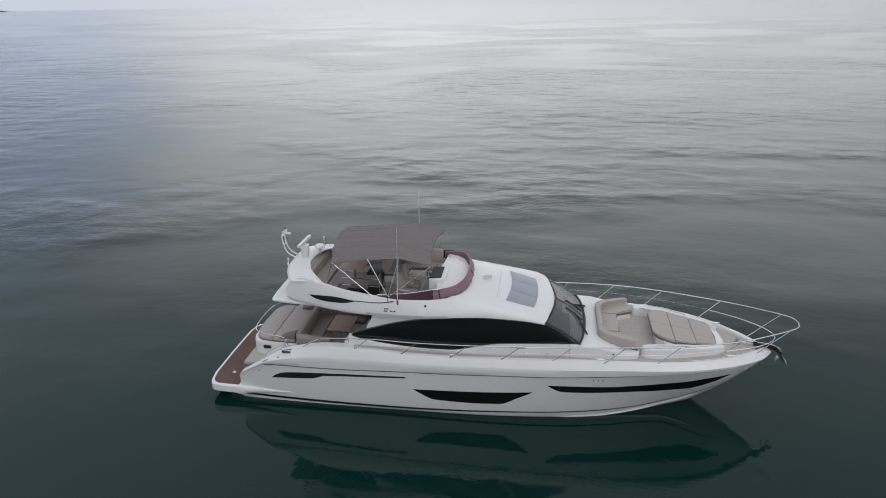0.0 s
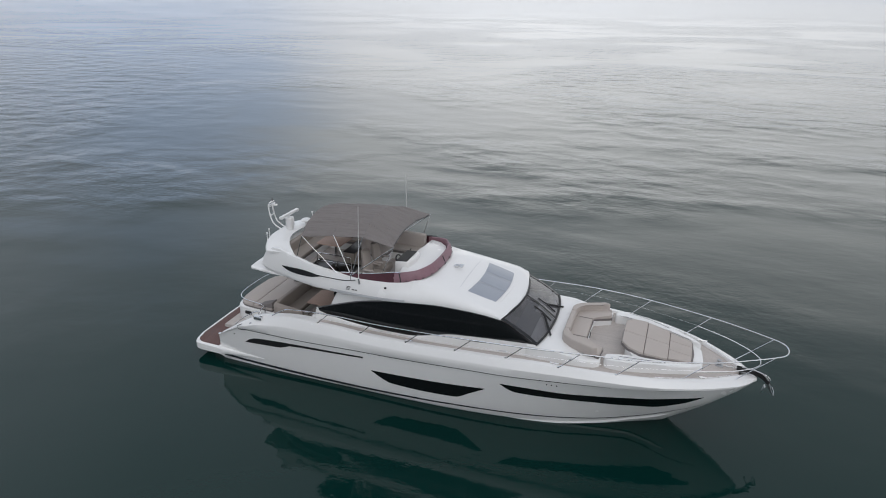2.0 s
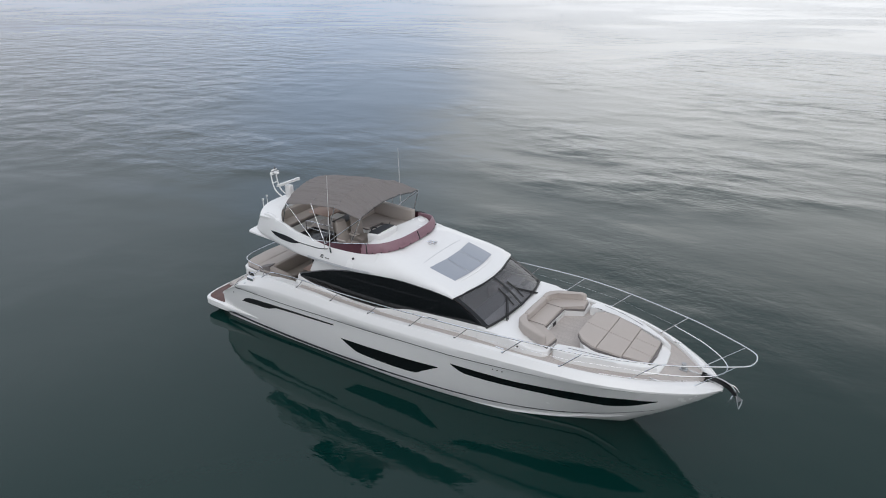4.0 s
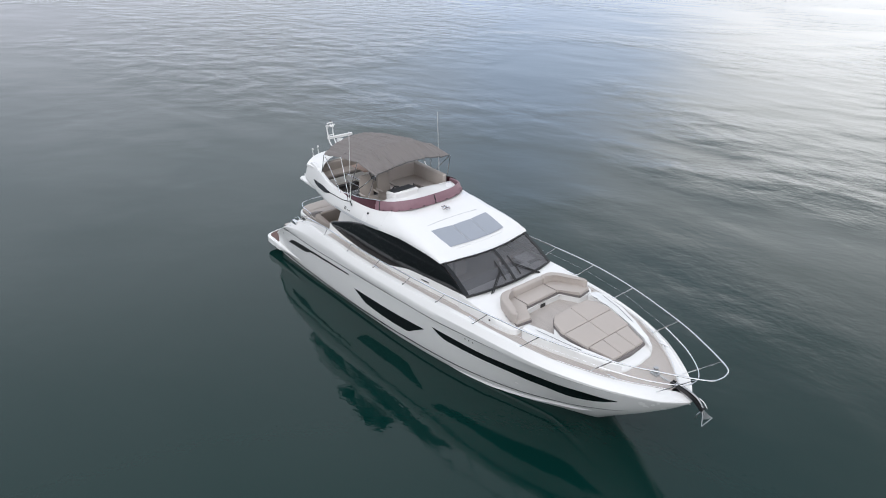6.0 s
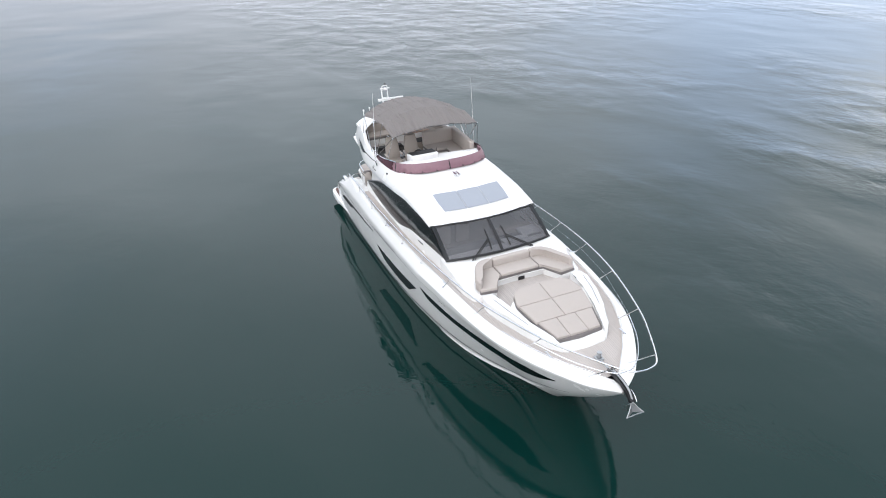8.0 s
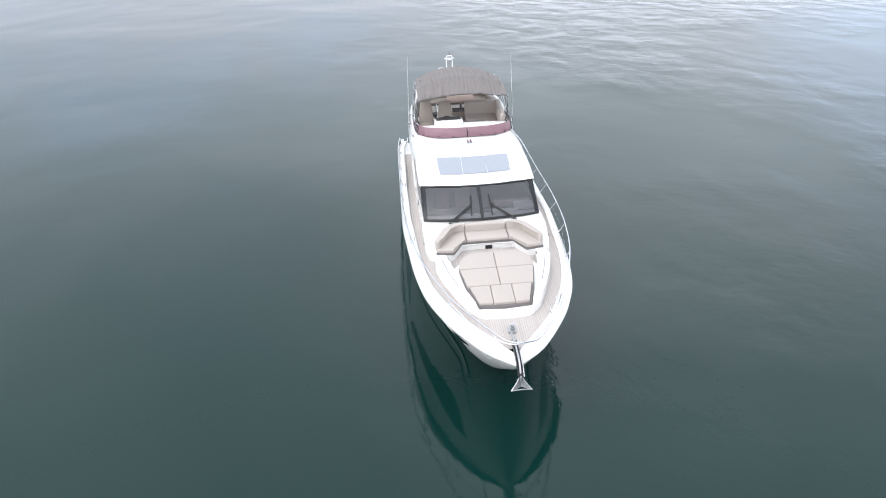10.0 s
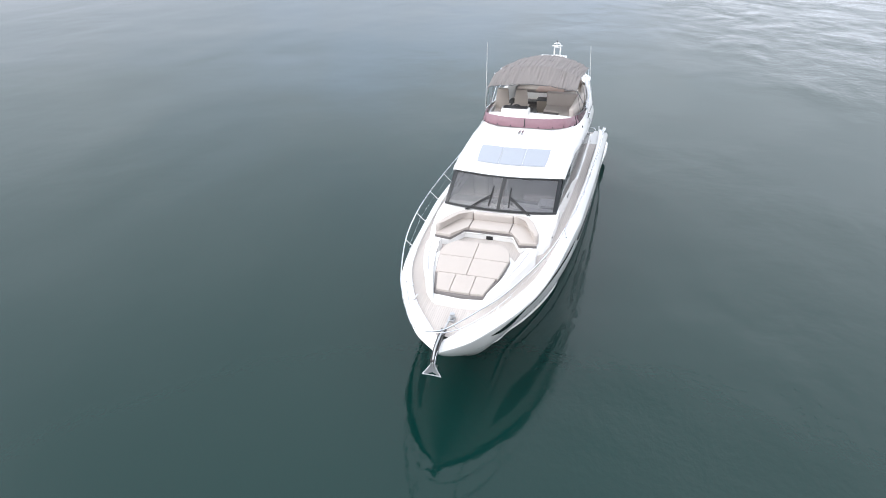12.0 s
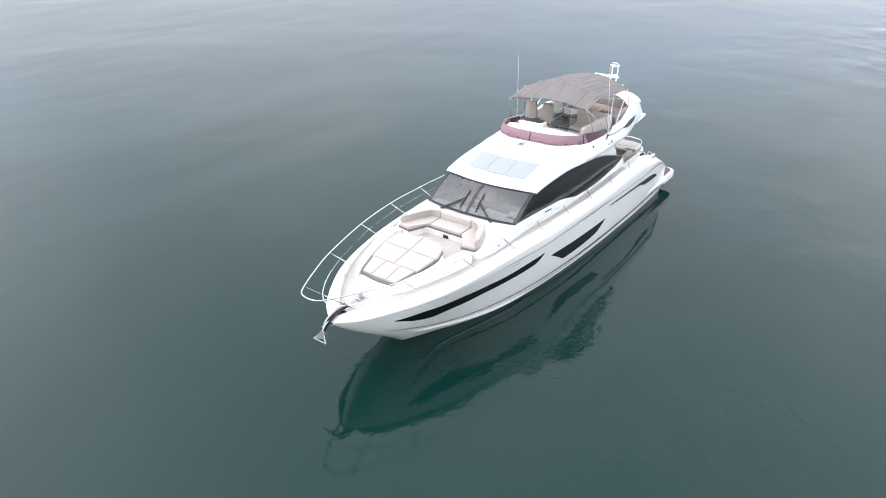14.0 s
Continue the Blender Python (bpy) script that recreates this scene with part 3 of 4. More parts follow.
def fly_row(x, s):
    lo, hi, y, yt = ip(x, Z_FLY_LOW), ip(x, Z_FLY_TOP), ip(x, Y_FLY), ip(x, Y_FLY_TOP)
    gap = hi - lo
    wall = 0.14
    inner = min(FLY_FLOOR, hi - 0.02)
    pts = [(y - 0.5, lo + 0.03), (y - 0.08, lo), (y + 0.01, lo + 0.015), (y + 0.035, lo + 0.05), (y + 0.03, lo + 0.12 * gap + 0.04), (y * 0.7 + yt * 0.3 + 0.02, lo + 0.5 * gap), (yt + 0.04, lo + 0.86 * gap), (yt, hi - 0.012), (yt - 0.04, hi), (yt - wall + 0.03, hi), (yt - wall, hi - 0.02), (yt - wall - 0.02, inner)]
    return [(x, s * a, b) for a, b in pts]


rows = []
for u in span(0, 1, 30):
    row = []
    for k in range(9):
        # both ends are bowed: the middle lies further forward than the corners
        x0 = 8.95 + [0, 0, 0, 0, 0, 0, 0.3, 0.42, 0.45][k]
        x1 = 12.11 + [0, 0, 0, 0.01, 0.06, 0.14, 0.27, 0.36, 0.39][k]
        x = x0 + u * (x1 - x0)
        y, z = roof_row(x)[k]
        z = min(z, 3.70 + 0.06 * k / 8 + (x1 - x) * 0.6 + 0.02)
        if k < 6:
            blend = max(0.0, 1.0 - (x - 8.95) / 1.3)
            blend = blend * blend * (3 - 2 * blend)
            a, b = shoulder_row(x)[k]
            y, z = y + (a - y) * blend, z + (b - z) * blend
        row.append((x, y, z))
    rows.append(row + [(a, -b, c) for a, b, c in reversed(row[:-1])])
put("saloon_roof", *grid(rows), WHITE, yacht, "smooth white saloon roof", 45)

# sunroof of three pale panels, set in the roof
def roof_z(x, y):
    top = ip(x, ROOF)
    return top - 0.03 * (abs(y) / 1.0) ** 2 - 0.02 * max(0, abs(y) - 1.0)


def bowed(x, y):
    """The sunroof's edges run forward in the middle, as the windscreen's do."""
    return x + 0.15 * (1 - (y / 1.3) ** 2)


top_rows = [[(x, y, roof_z(x, y) + 0.012) for x, y in ((bowed(x0, y), y) for y in span(-1.31, 1.31, 13))] for x0 in span(10.66, 11.80, 7)]
v1, f1 = grid(top_rows)
v2, f2 = grid([[(x, y, z - 0.07) for x, y, z in r] for r in top_rows])
edge = [0 * 13 + j for j in range(13)] + [i * 13 + 12 for i in range(1, 7)] + [6 * 13 + j for j in range(11, -1, -1)] + [i * 13 for i in range(5, 0, -1)]
n1 = len(v1)
skirt = [[edge[i], edge[(i + 1) % len(edge)], edge[(i + 1) % len(edge)] + n1, edge[i] + n1] for i in range(len(edge))]
sunroof = put("sunroof_frame", v1 + v2, f1 + [[i + n1 for i in reversed(f)] for f in f2] + skirt, WHITE, yacht, "white sunroof frame")
for k in range(3):
    y0, y1 = -1.245 + 0.834 * k, -1.245 + 0.834 * k + 0.82
    cells = [[(bowed(x, y), y, roof_z(bowed(x, y), y) + 0.026 + 0.012 * math.sin(math.pi * (y - y0) / 0.82)) for y in span(y0, y1, 6)] for x in span(10.74, 11.70, 6)]
    put("sunroof_panel", *grid(cells), SUNROOF, sunroof, "pale blue translucent panel")
for s in (1, -1):
    line = [(x, s * 1.5, roof_z(x, 1.5) - 0.015) for x in span(10.2, 12.0, 8)]
    put("sunroof_track", *tube(line, 0.008, 5), GREY_TRIM, sunroof)
put("roof_joint", *tube([(10.45, y, roof_z(10.45, y) + 0.002) for y in span(-1.5, 1.5, 14)], 0.007, 5), GREY_BAND, sunroof)

# windscreen: two tinted panes in a dark frame, with the helm behind
WS_LOW = [(0, 13.56, 3.05), (0.65, 13.53, 3.05), (1.3, 13.45, 3.04), (1.91, 13.30, 3.02)]
WS_TOP = [(0, 12.49, 3.77), (0.64, 12.43, 3.755), (1.28, 12.29, 3.735), (1.88, 12.12, 3.69)]


def screen_at(y, t):
    a = abs(y) / 1.95
    lo = Vector((ip(abs(y), [(p[0], p[1]) for p in WS_LOW]), y, ip(abs(y), [(p[0], p[2]) for p in WS_LOW])))
    hi = Vector((ip(abs(y), [(p[0], p[1]) for p in WS_TOP]), y * 0.985, ip(abs(y), [(p[0], p[2]) for p in WS_TOP])))
    p = lo.lerp(hi, t)
    return p + Vector((0.05, 0, 0.06)) * math.sin(math.pi * t) * 0.6


for s in (1, -1):
    cells = [[screen_at(s * y, t) for t in span(0.03, 0.97, 8)] for y in span(0.06, 1.82, 14)]
    put("windscreen_pane", *grid(cells), GLASS, yacht, "grey tinted windscreen pane")
    up = [screen_at(s * y, 1.0) + Vector((0, 0, 0.008)) for y in span(0, 1.88, 12)]
    lo = [screen_at(s * y, 0.0) + Vector((0.005, 0, 0.012)) for y in span(0, 1.90, 12)]
    put("windscreen_frame", *tube(up, 0.034, 6), BLACK, yacht)
    put("windscreen_frame", *tube(lo, 0.04, 6), BLACK, yacht)
    cells = [[screen_at(s * y, t) + Vector((0.012, 0, 0.012)) for t in span(0, 1, 8)] for y in span(1.78, 1.91, 4)]
    put("windscreen_pillar", *grid(cells), BLACK_GLASS, yacht)
    # wiper: arm and blade
    wiper = put("wiper_arm", *tube([screen_at(s * 1.10, -0.10) + Vector((0.03, 0, 0.04)), screen_at(s * 0.33, 0.40) + Vector((0.03, 0, 0.045))], 0.022, 6), BLACK, yacht, "black wiper arm")
    put("wiper_arm_link", *tube([screen_at(s * 1.03, -0.10) + Vector((0.03, 0, 0.04)), screen_at(s * 0.33, 0.35) + Vector((0.03, 0, 0.04))], 0.014, 6), BLACK, wiper)
    put("wiper_blade", *tube([screen_at(s * 0.34, 0.10) + Vector((0.015, 0, 0.02)), screen_at(s * 0.32, 0.40) + Vector((0.02, 0, 0.03)), screen_at(s * 0.30, 0.68) + Vector((0.015, 0, 0.02))], 0.024, 6), BLACK, wiper)
cells = [[screen_at(y, t) + Vector((0.014, 0, 0.014)) for t in span(0, 1, 8)] for y in (-0.055, 0, 0.055)]
put("windscreen_mullion", *grid(cells), BLACK, yacht)

# saloon behind the glass
part("saloon_floor", box(6.2, 13.3, -1.93, 1.93, 1.75, 1.85, 0), TEAK_GREY, yacht)
# bulkhead made black to stand for the shade under the overhang
part("saloon_bulkhead", box(6.05, 6.13, -1.95, 1.95, 1.3, 3.66, 0.01, 1), BLACK_GLASS, yacht, "aft saloon bulkhead, its shade put into a black colour")
part("dashboard", slab([(12.3, -1.88), (13.2, -1.88), (13.42, -1.2), (13.48, 0), (13.42, 1.2), (13.2, 1.88), (12.3, 1.88)], 2.3, lambda x, y: 2.98 if x > 13 else 2.9, 0.04), DASH, yacht, "grey inner dashboard")
tray = thing("chart_cover", "white folded cover lying on the inner dashboard", "cover", at=(12.95, 0.9, 2.98))
part("sheet", slab([(12.75, 0.35), (13.15, 0.40), (13.2, 1.25), (12.8, 1.30)], 2.985, 3.02, 0.012), WHITE_MATT, tray)
side_board = thing("saloon_sideboard", "pale saloon sideboard behind the port windscreen pane", "sideboard", at=(12.5, 1.55, 1.85))
part("cabinet", box(12.3, 12.78, 1.22, 1.84, 1.86, 2.99, 0.03), WHITE_MATT, side_board)
part("worktop", box(12.26, 12.80, 1.18, 1.86, 2.992, 3.02, 0.01, 1), WHITE, side_board)
for y in (-1.15, -0.45):
    seat = thing("helm_chair", "cream leather lower helm chair behind the windscreen", "chair", "lower helm chairs", (11.6, y, 1.85))
    part("seat", box(11.4, 11.9, y - 0.27, y + 0.27, 2.3, 2.5, 0.06, 3), CUSHION, seat)
    part("backrest", box(11.3, 11.45, y - 0.27, y + 0.27, 2.45, 3.25, 0.06, 3), CUSHION, seat)
    part("pedestal", box(11.5, 11.75, y - 0.12, y + 0.12, 1.85, 2.32, 0.03), GREY_TRIM, seat)
dinette = thing("saloon_sofa", "cream saloon sofa seen through the windscreen", "sofa", at=(11.6, 1.2, 1.85))
part("seat", box(10.6, 12.2, 0.55, 1.85, 1.85, 2.4, 0.06, 3), CUSHION, dinette)
part("backrest", box(11.95, 12.25, 0.55, 1.85, 2.35, 3.05, 0.06, 3), CUSHION, dinette)

# roof horn in front of the flybridge
horn = thing("roof_horn", "small chrome twin trumpet horn on the roof", "horn", at=(9.95, 0, 4.4))
part("bracket", box(9.86, 9.96, -0.05, 0.05, 4.36, 4.47, 0.01, 1), STEEL, horn)
for y in (-0.06, 0.06):
    put("trumpet", *tube([(9.85, y, 4.47), (10.05, y, 4.47), (10.16, y, 4.47)], 0.018, 10, 0.045), STEEL, horn)

# ---- flybridge ----
for s in (1, -1):
    fly_side = put("flybridge_side", *grid([fly_row(x, s) for x in [2.93, 2.95, 2.98, 3.03, 3.1, 3.2, 3.35] + span(3.5, 8.95, 40)]), WHITE, yacht, "white flybridge side moulding", 42)
    # dark slash along the moulding and its thin line
    def fly_out(x, z):
        r = fly_row(x, 1)
        for a, b in zip(r[3:], r[4:]):
            if a[2] <= z <= b[2]:
                return a[1] + (b[1] - a[1]) * (z - a[2]) / max(b[2] - a[2], 1e-4)
        return r[4][1]
    rows = []
    top = [(3.86, 4.17), (4.3, 4.20), (4.9, 4.23), (5.5, 4.18), (5.62, 4.16)]
    low = [(3.86, 4.165), (4.1, 4.06), (4.5, 4.02), (5.1, 4.05), (5.62, 4.15)]
    for x in span(3.86, 5.62, 18):
        a, b = ip(x, low), ip(x, top)
        rows.append([(x, s * (fly_out(x, a + (b - a) * t) + 0.01), a + (b - a) * t) for t in (0, 0.5, 1)])
    put("side_vent", *grid(rows), BLACK_GLASS, fly_side, "black slash-shaped vent")
    put("vent_line", *tube([(x, s * (fly_out(x, 4.16) + 0.005), 4.16 - 0.01 * math.sin((x - 5.6) * 2) + 0.20 * max(0, x - 6.4) ** 1.4) for x in span(5.5, 6.95, 12)], 0.016, 6), BLACK, fly_side)
    # grey band under the moulding, small badge of plain bars and a round lamp
    rows = [[(x, s * (fly_out(x, ip(x, Z_FLY_LOW) + 0.05) + 0.003), ip(x, Z_FLY_LOW) + 0.045), (x, s * (fly_out(x, ip(x, Z_FLY_LOW) + 0.13) + 0.003), ip(x, Z_FLY_LOW) + 0.13)] for x in span(6.0, 8.8, 24)]
    put("grey_band", *grid(rows), GREY_BAND, fly_side, "pale grey band")
    for x0, x1, z0, z1 in ((6.64, 6.79, 3.965, 3.99), (6.63, 6.76, 3.92, 3.945), (6.61, 6.75, 3.875, 3.90), (6.84, 6.92, 3.885, 3.92), (6.95, 7.03, 3.885, 3.92)):
        put("badge_bar", *grid([[(x, s * (fly_out(x, z) + 0.012), z) for z in (z0, z1)] for x in (x0, x1)]), BLACK, fly_side)
    put("side_lamp", *tube([(8.05, s * (fly_out(8.05, 4.12) - 0.01), 4.12), (8.05, s * (fly_out(8.05, 4.12) + 0.03), 4.12)], 0.04, 10), BLACK, fly_side)

half = [(3.3, 0.0), (3.3, 1.5), (4.6, 1.80), (5.5, 1.90), (8.6, 1.85), (9.1, 1.5), (9.3, 0.8), (9.35, 0)]
part("flybridge_floor", slab(both(half), 3.70, FLY_FLOOR, 0.02), TEAK_GREY, yacht, "teak flybridge floor")
# aft overhang: a thin flat plate
half = [(2.32, 0.0), (2.33, 1.1), (2.36, 1.54), (2.44, 1.64), (3.0, 1.70), (3.9, 1.76)]
part("aft_overhang", slab(both(half), 3.73, 3.80, 0.02, 2), WHITE, yacht)
part("aft_bulkhead", slab(both([(3.22, 0), (3.25, 1.45), (3.5, 1.5), (3.5, 0)][:3] + [(3.5, 1.5)]), 3.78, 4.56, 0.04), WHITE, yacht)
# spoiler that carries the mast, swept round the stern of the flybridge
rows = []
for t in span(-1, 1, 25):
    a = abs(t)
    y = 1.66 * t
    chord0, chord1 = 2.72 + 0.45 * a ** 3, 3.45 + 0.95 * a ** 2.2
    z = 4.80 - 0.20 * a ** 4
    rows.append([(chord0, y, z - 0.06), (chord0 + 0.05, y, z), ((chord0 + chord1) / 2, y, z + 0.03), (chord1 - 0.05, y, z + 0.015), (chord1, y, z - 0.02), ((chord0 + chord1) / 2, y, z - 0.10)])
put("radar_arch", *grid(rows, True, True), WHITE, yacht, "white swept radar arch")
# mauve canvas over the wind deflector
plan = smooth_line([(6.35, 1.93, 4.32), (7.4, 1.92, 4.30), (8.3, 1.83, 4.34), (8.9, 1.68, 4.42), (9.2, 1.42, 4.46), (9.42, 0.8, 4.47), (9.47, 0.0, 4.47)], 6)
plan = plan + [Vector((p.x, -p.y, p.z)) for p in reversed(plan[:-1])]
rows, side_rows = [], {1: [], -1: []}
for i, p in enumerate(plan):
    inward = (Vector((6.6, 0, p.z)) - p).normalized()
    fold = 0.020 * math.sin(i * 0.7) + 0.012 * math.sin(i * 2.3)
    if p.x > 8.25:
        tall = 0.30
        rows.append([p + Vector((0, 0, -0.03)), p + inward * (0.01 - fold) + Vector((0, 0, tall * 0.25)), p + inward * (0.04 + fold) + Vector((0, 0, tall * 0.5)), p + inward * (0.075 - 0.6 * fold) + Vector((0, 0, tall * 0.75)), p + inward * 0.12 + Vector((0, 0, tall)), p + inward * 0.16 + Vector((0, 0, tall - 0.02)), p + inward * 0.16 + Vector((0, 0, -0.04))])
    if p.x < 8.34:
        side = 1 if p.y > 0 else -1
        tall = 0.04 + 0.27 * min(1.0, (p.x - 6.35) / 1.9)
        out = Vector((0, side, 0))
        side_rows[side].append([p + Vector((0, 0, -0.03)), p - out * 0.05 + Vector((0, 0, tall)), p - out * 0.062 + Vector((0, 0, tall)), p - out * 0.012 + Vector((0, 0, -0.03))])
deflector = put("wind_deflector_cover", *grid(rows), MAUVE, yacht, "mauve canvas cover over the flybridge windscreen", 60)
for side in (1, -1):
    put("deflector_side_pane", *grid(side_rows[side], True, True), MAROON_GLASS, deflector, "dark maroon tinted side pane")
for y in (-1.79, 0.0, 1.79):
    q = min(plan, key=lambda p: abs(p.y - y) + (10 if p.x < 8.3 else 0))
    inward = (Vector((6.6, 0, q.z)) - q).normalized()
    put("strap", *tube([q - inward * 0.02 + Vector((0, 0, -0.02)), q + inward * 0.02 + Vector((0, 0, 0.12)), q + inward * 0.08 + Vector((0, 0, 0.24)), q + inward * 0.14 + Vector((0, 0, 0.285))], 0.02, 5), BLACK, deflector, "black strap")
for k in range(6, len(plan) - 6):
    q = plan[k]
    if k % 4 == 0 and q.x > 8.5:
        out = (q - Vector((6.6, 0, q.z))).normalized()
        put("stud", *tube([q - out * 0.02 + Vector((0, 0, 0.015)), q + out * 0.03 + Vector((0, 0, 0.015))], 0.022, 8), BLACK, deflector)
top_rail = [p + Vector((0, -0.06 if p.y > 0 else 0.06, 0.06 + 0.27 * min(1.0, (p.x - 6.35) / 1.9))) for p in plan if p.x < 8.6]
for s in (1, -1):
    put("deflector_rail", *tube([p for p in top_rail if p.y * s > 0], 0.02, 6), GREY_TRIM if s > 0 else STEEL, deflector)

# flybridge helm
console = thing("helm_console", "white moulded flybridge helm console", "helm console", at=(8.6, -0.4, FLY_FLOOR))
part("dash", slab(both([(8.25, 0), (8.25, 0.2), (8.35, 1.62), (8.75, 1.55), (9.05, 1.3), (9.28, 0.7), (9.33, 0)]), FLY_FLOOR, lambda x, y: 4.56 + 0.05 * (9.3 - x), 0.06, 3), WHITE, console, "white dashboard top")
part("binnacle", slab([(8.02, -1.15), (8.55, -1.1), (8.62, -0.6), (8.55, -0.05), (8.02, -0.05)], FLY_FLOOR, lambda x, y: 4.76 + 0.08 * (x - 8), 0.06, 3), WHITE, console)
part("instrument_panel", slab([(8.05, -1.08), (8.46, -1.06), (8.46, -0.12), (8.05, -0.12)], 4.72, lambda x, y: 4.785 + 0.08 * (x - 8), 0.01, 1), BLACK, console, "black instrument panel")
ring = [(7.98 - 0.08 * math.sin(a), -0.62 + 0.21 * math.cos(a), 4.58 + 0.19 * math.sin(a)) for a in span(0, 2 * math.pi, 20)]
wheel = put("steering_wheel", *tube(ring, 0.026, 6), BLACK, console, "black steering wheel")
for a in (0.5, 2.6, 4.7):
    put("spoke", *tube([(8.0, -0.62, 4.58), (7.98 - 0.08 * math.sin(a), -0.62 + 0.19 * math.cos(a), 4.58 + 0.17 * math.sin(a))], 0.01, 5), STEEL, wheel)
for y in (-0.2, 0.02):
    put("throttle", *tube([(8.12, y, 4.66), (8.16, y, 4.82)], 0.015, 6), BLACK, console)


def fly_chair(x, y):
    c = thing("flybridge_chair", "taupe padded flybridge helm chair", "chair", "flybridge helm chairs", (x, y, FLY_FLOOR))
    part("seat", box(x - 0.25, x + 0.28, y - 0.27, y + 0.27, 4.16, 4.36, 0.07, 3), CUSHION_FLY, c)
    half_back = [[(x - 0.24 - 0.12 * t + dx, y + w * (1 - 0.25 * t ** 3), 4.30 + 0.82 * t) for dx, w in ((0, -0.27), (0.09, -0.27), (0.13, -0.16), (0.13, 0.16), (0.09, 0.27), (0, 0.27), (-0.05, 0.2), (-0.05, -0.2))] for t in span(0, 1, 6)]
    put("backrest", *grid(half_back, True, True), CUSHION_FLY, c, "", 60)
    put("pedestal", *tube([(x, y, FLY_FLOOR), (x, y, 4.2)], 0.09, 12), GREY_TRIM, c)
    for w in (-0.3, 0.3):
        put("armrest", *tube([(x - 0.25, y + w, 4.52), (x + 0.12, y + w, 4.52)], 0.035, 8), CUSHION, c)
    return c


chair = fly_chair(7.35, -1.38)
copy_thing(chair, pose(7.35, -0.62, FLY_FLOOR))


def bench(name, label, group, outline_seat, outline_back, z0, z_seat, z_back, mat=CUSHION_FLY, base=WHITE):
    """A built-in bench: moulded base, seat cushion with a grey lower edge and a backrest."""
    c = mid([(x, y, z0) for x, y in outline_seat])
    b = thing(name, label, "sofa", group, c)
    part("base", slab(outline_seat, z0, z_seat - 0.16, 0.02), base, b)
    part("seat_edge", slab(outline_seat, z_seat - 0.158, z_seat - 0.07, 0.015), PIPING, b, "grey lower cushion edge")
    part("seat", slab(outline_seat, z_seat - 0.068, z_seat, 0.045, 3), mat, b)
    for o in outline_back:
        part("backrest", slab(o, z_seat - 0.02, z_back, 0.06, 3), mat, b)
    return b


bench("flybridge_sofa", "taupe padded flybridge sofa along the port coaming", "flybridge seating", [(6.1, 0.25), (6.9, 0.25), (7.0, 0.95), (8.15, 0.95), (8.15, 1.62), (6.1, 1.72)], [[(6.1, 1.50), (8.15, 1.42), (8.15, 1.62), (6.1, 1.74)], [(6.02, 0.25), (6.26, 0.25), (6.26, 1.72), (6.02, 1.72)]], FLY_FLOOR, 4.28, 4.80, CUSHION)
bench("flybridge_aft_sofa", "taupe padded sofa round the aft flybridge", "flybridge seating", [(3.55, -1.42), (4.25, -1.45), (4.25, 1.45), (3.55, 1.42)], [[(3.48, -1.42), (3.70, -1.44), (3.70, 1.44), (3.48, 1.42)]], FLY_FLOOR, 4.28, 4.62)
bench("flybridge_side_sofa", "taupe padded side sofa beside the flybridge table", "flybridge seating", [(4.26, 0.95), (5.75, 1.1), (5.75, 1.72), (4.26, 1.55)], [[(4.2, 1.38), (5.75, 1.56), (5.75, 1.76), (4.2, 1.57)]], FLY_FLOOR, 4.28, 4.58)
# black sheets laid where the open stairwell is in shade, with its guard rail
hatch = thing("stairwell_stand_in", "black sheets in place of the dark stairwell opening, steel guard rail", "hatch", at=(5.3, -0.95, FLY_FLOOR))
part("stairwell_rim", slab([(4.46, -1.62), (6.22, -1.72), (6.22, -0.14), (4.46, -0.14)], FLY_FLOOR, FLY_FLOOR + 0.03, 0.01, 1), GREY_TRIM, hatch, "dark grey frame")
for x0, x1 in ((4.51, 5.33), (5.35, 6.17)):
    part("dark_sheet", slab([(x0, -1.56), (x1, -1.60), (x1, -0.19), (x0, -0.19)], FLY_FLOOR + 0.031, FLY_FLOOR + 0.05, 0.006, 1), BLACK_GLASS, hatch, "black sheet for the stairwell's darkness")
put("guard_rail", *tube(smooth_line([(4.80, -0.85, 3.88), (4.80, -0.85, 4.36), (4.90, -0.85, 4.46), (5.5, -0.85, 4.47), (6.08, -0.85, 4.46), (6.18, -0.85, 4.36), (6.18, -0.85, 3.88)], 4), 0.016, 6), STEEL, hatch, "steel guard rail")
put("middle_rail", *tube([(4.80, -0.85, 4.18), (6.18, -0.85, 4.18)], 0.010, 6), STEEL, hatch)
part_table = thing("flybridge_table", "beige covered folding table on the flybridge", "table", at=(4.95, 0.35, FLY_FLOOR))
part("tabletop", slab([(4.5, -0.35), (5.45, -0.35), (5.5, 0.8), (4.5, 0.8)], 4.56, 4.61, 0.02), TAN, part_table)
put("pedestal", *tube([(4.98, 0.22, FLY_FLOOR), (4.98, 0.22, 4.57)], 0.06, 10), STEEL, part_table)
bar = thing("wet_bar", "dark flybridge wet bar unit beside the stairs", "bar unit", at=(6.3, 0.2, FLY_FLOOR))
part("body", box(5.55, 5.98, -0.2, 0.95, FLY_FLOOR, 4.34, 0.03), CUSHION_DARK, bar)
part("worktop", box(5.53, 6.0, -0.22, 0.97, 4.342, 4.365, 0.012), BLACK, bar)

# bimini
bimini = thing("bimini_top", "grey brown canvas bimini on a steel frame", "bimini", at=(6.5, 0, 4.4))
B_SIDE = [(4.75, 5.44), (5.9, 5.60), (7.1, 5.68), (7.25, 5.68), (8.24, 5.54)]
B_MID = [(4.55, 5.86), (5.7, 5.98), (6.9, 6.05), (7.0, 6.04), (8.05, 5.66)]


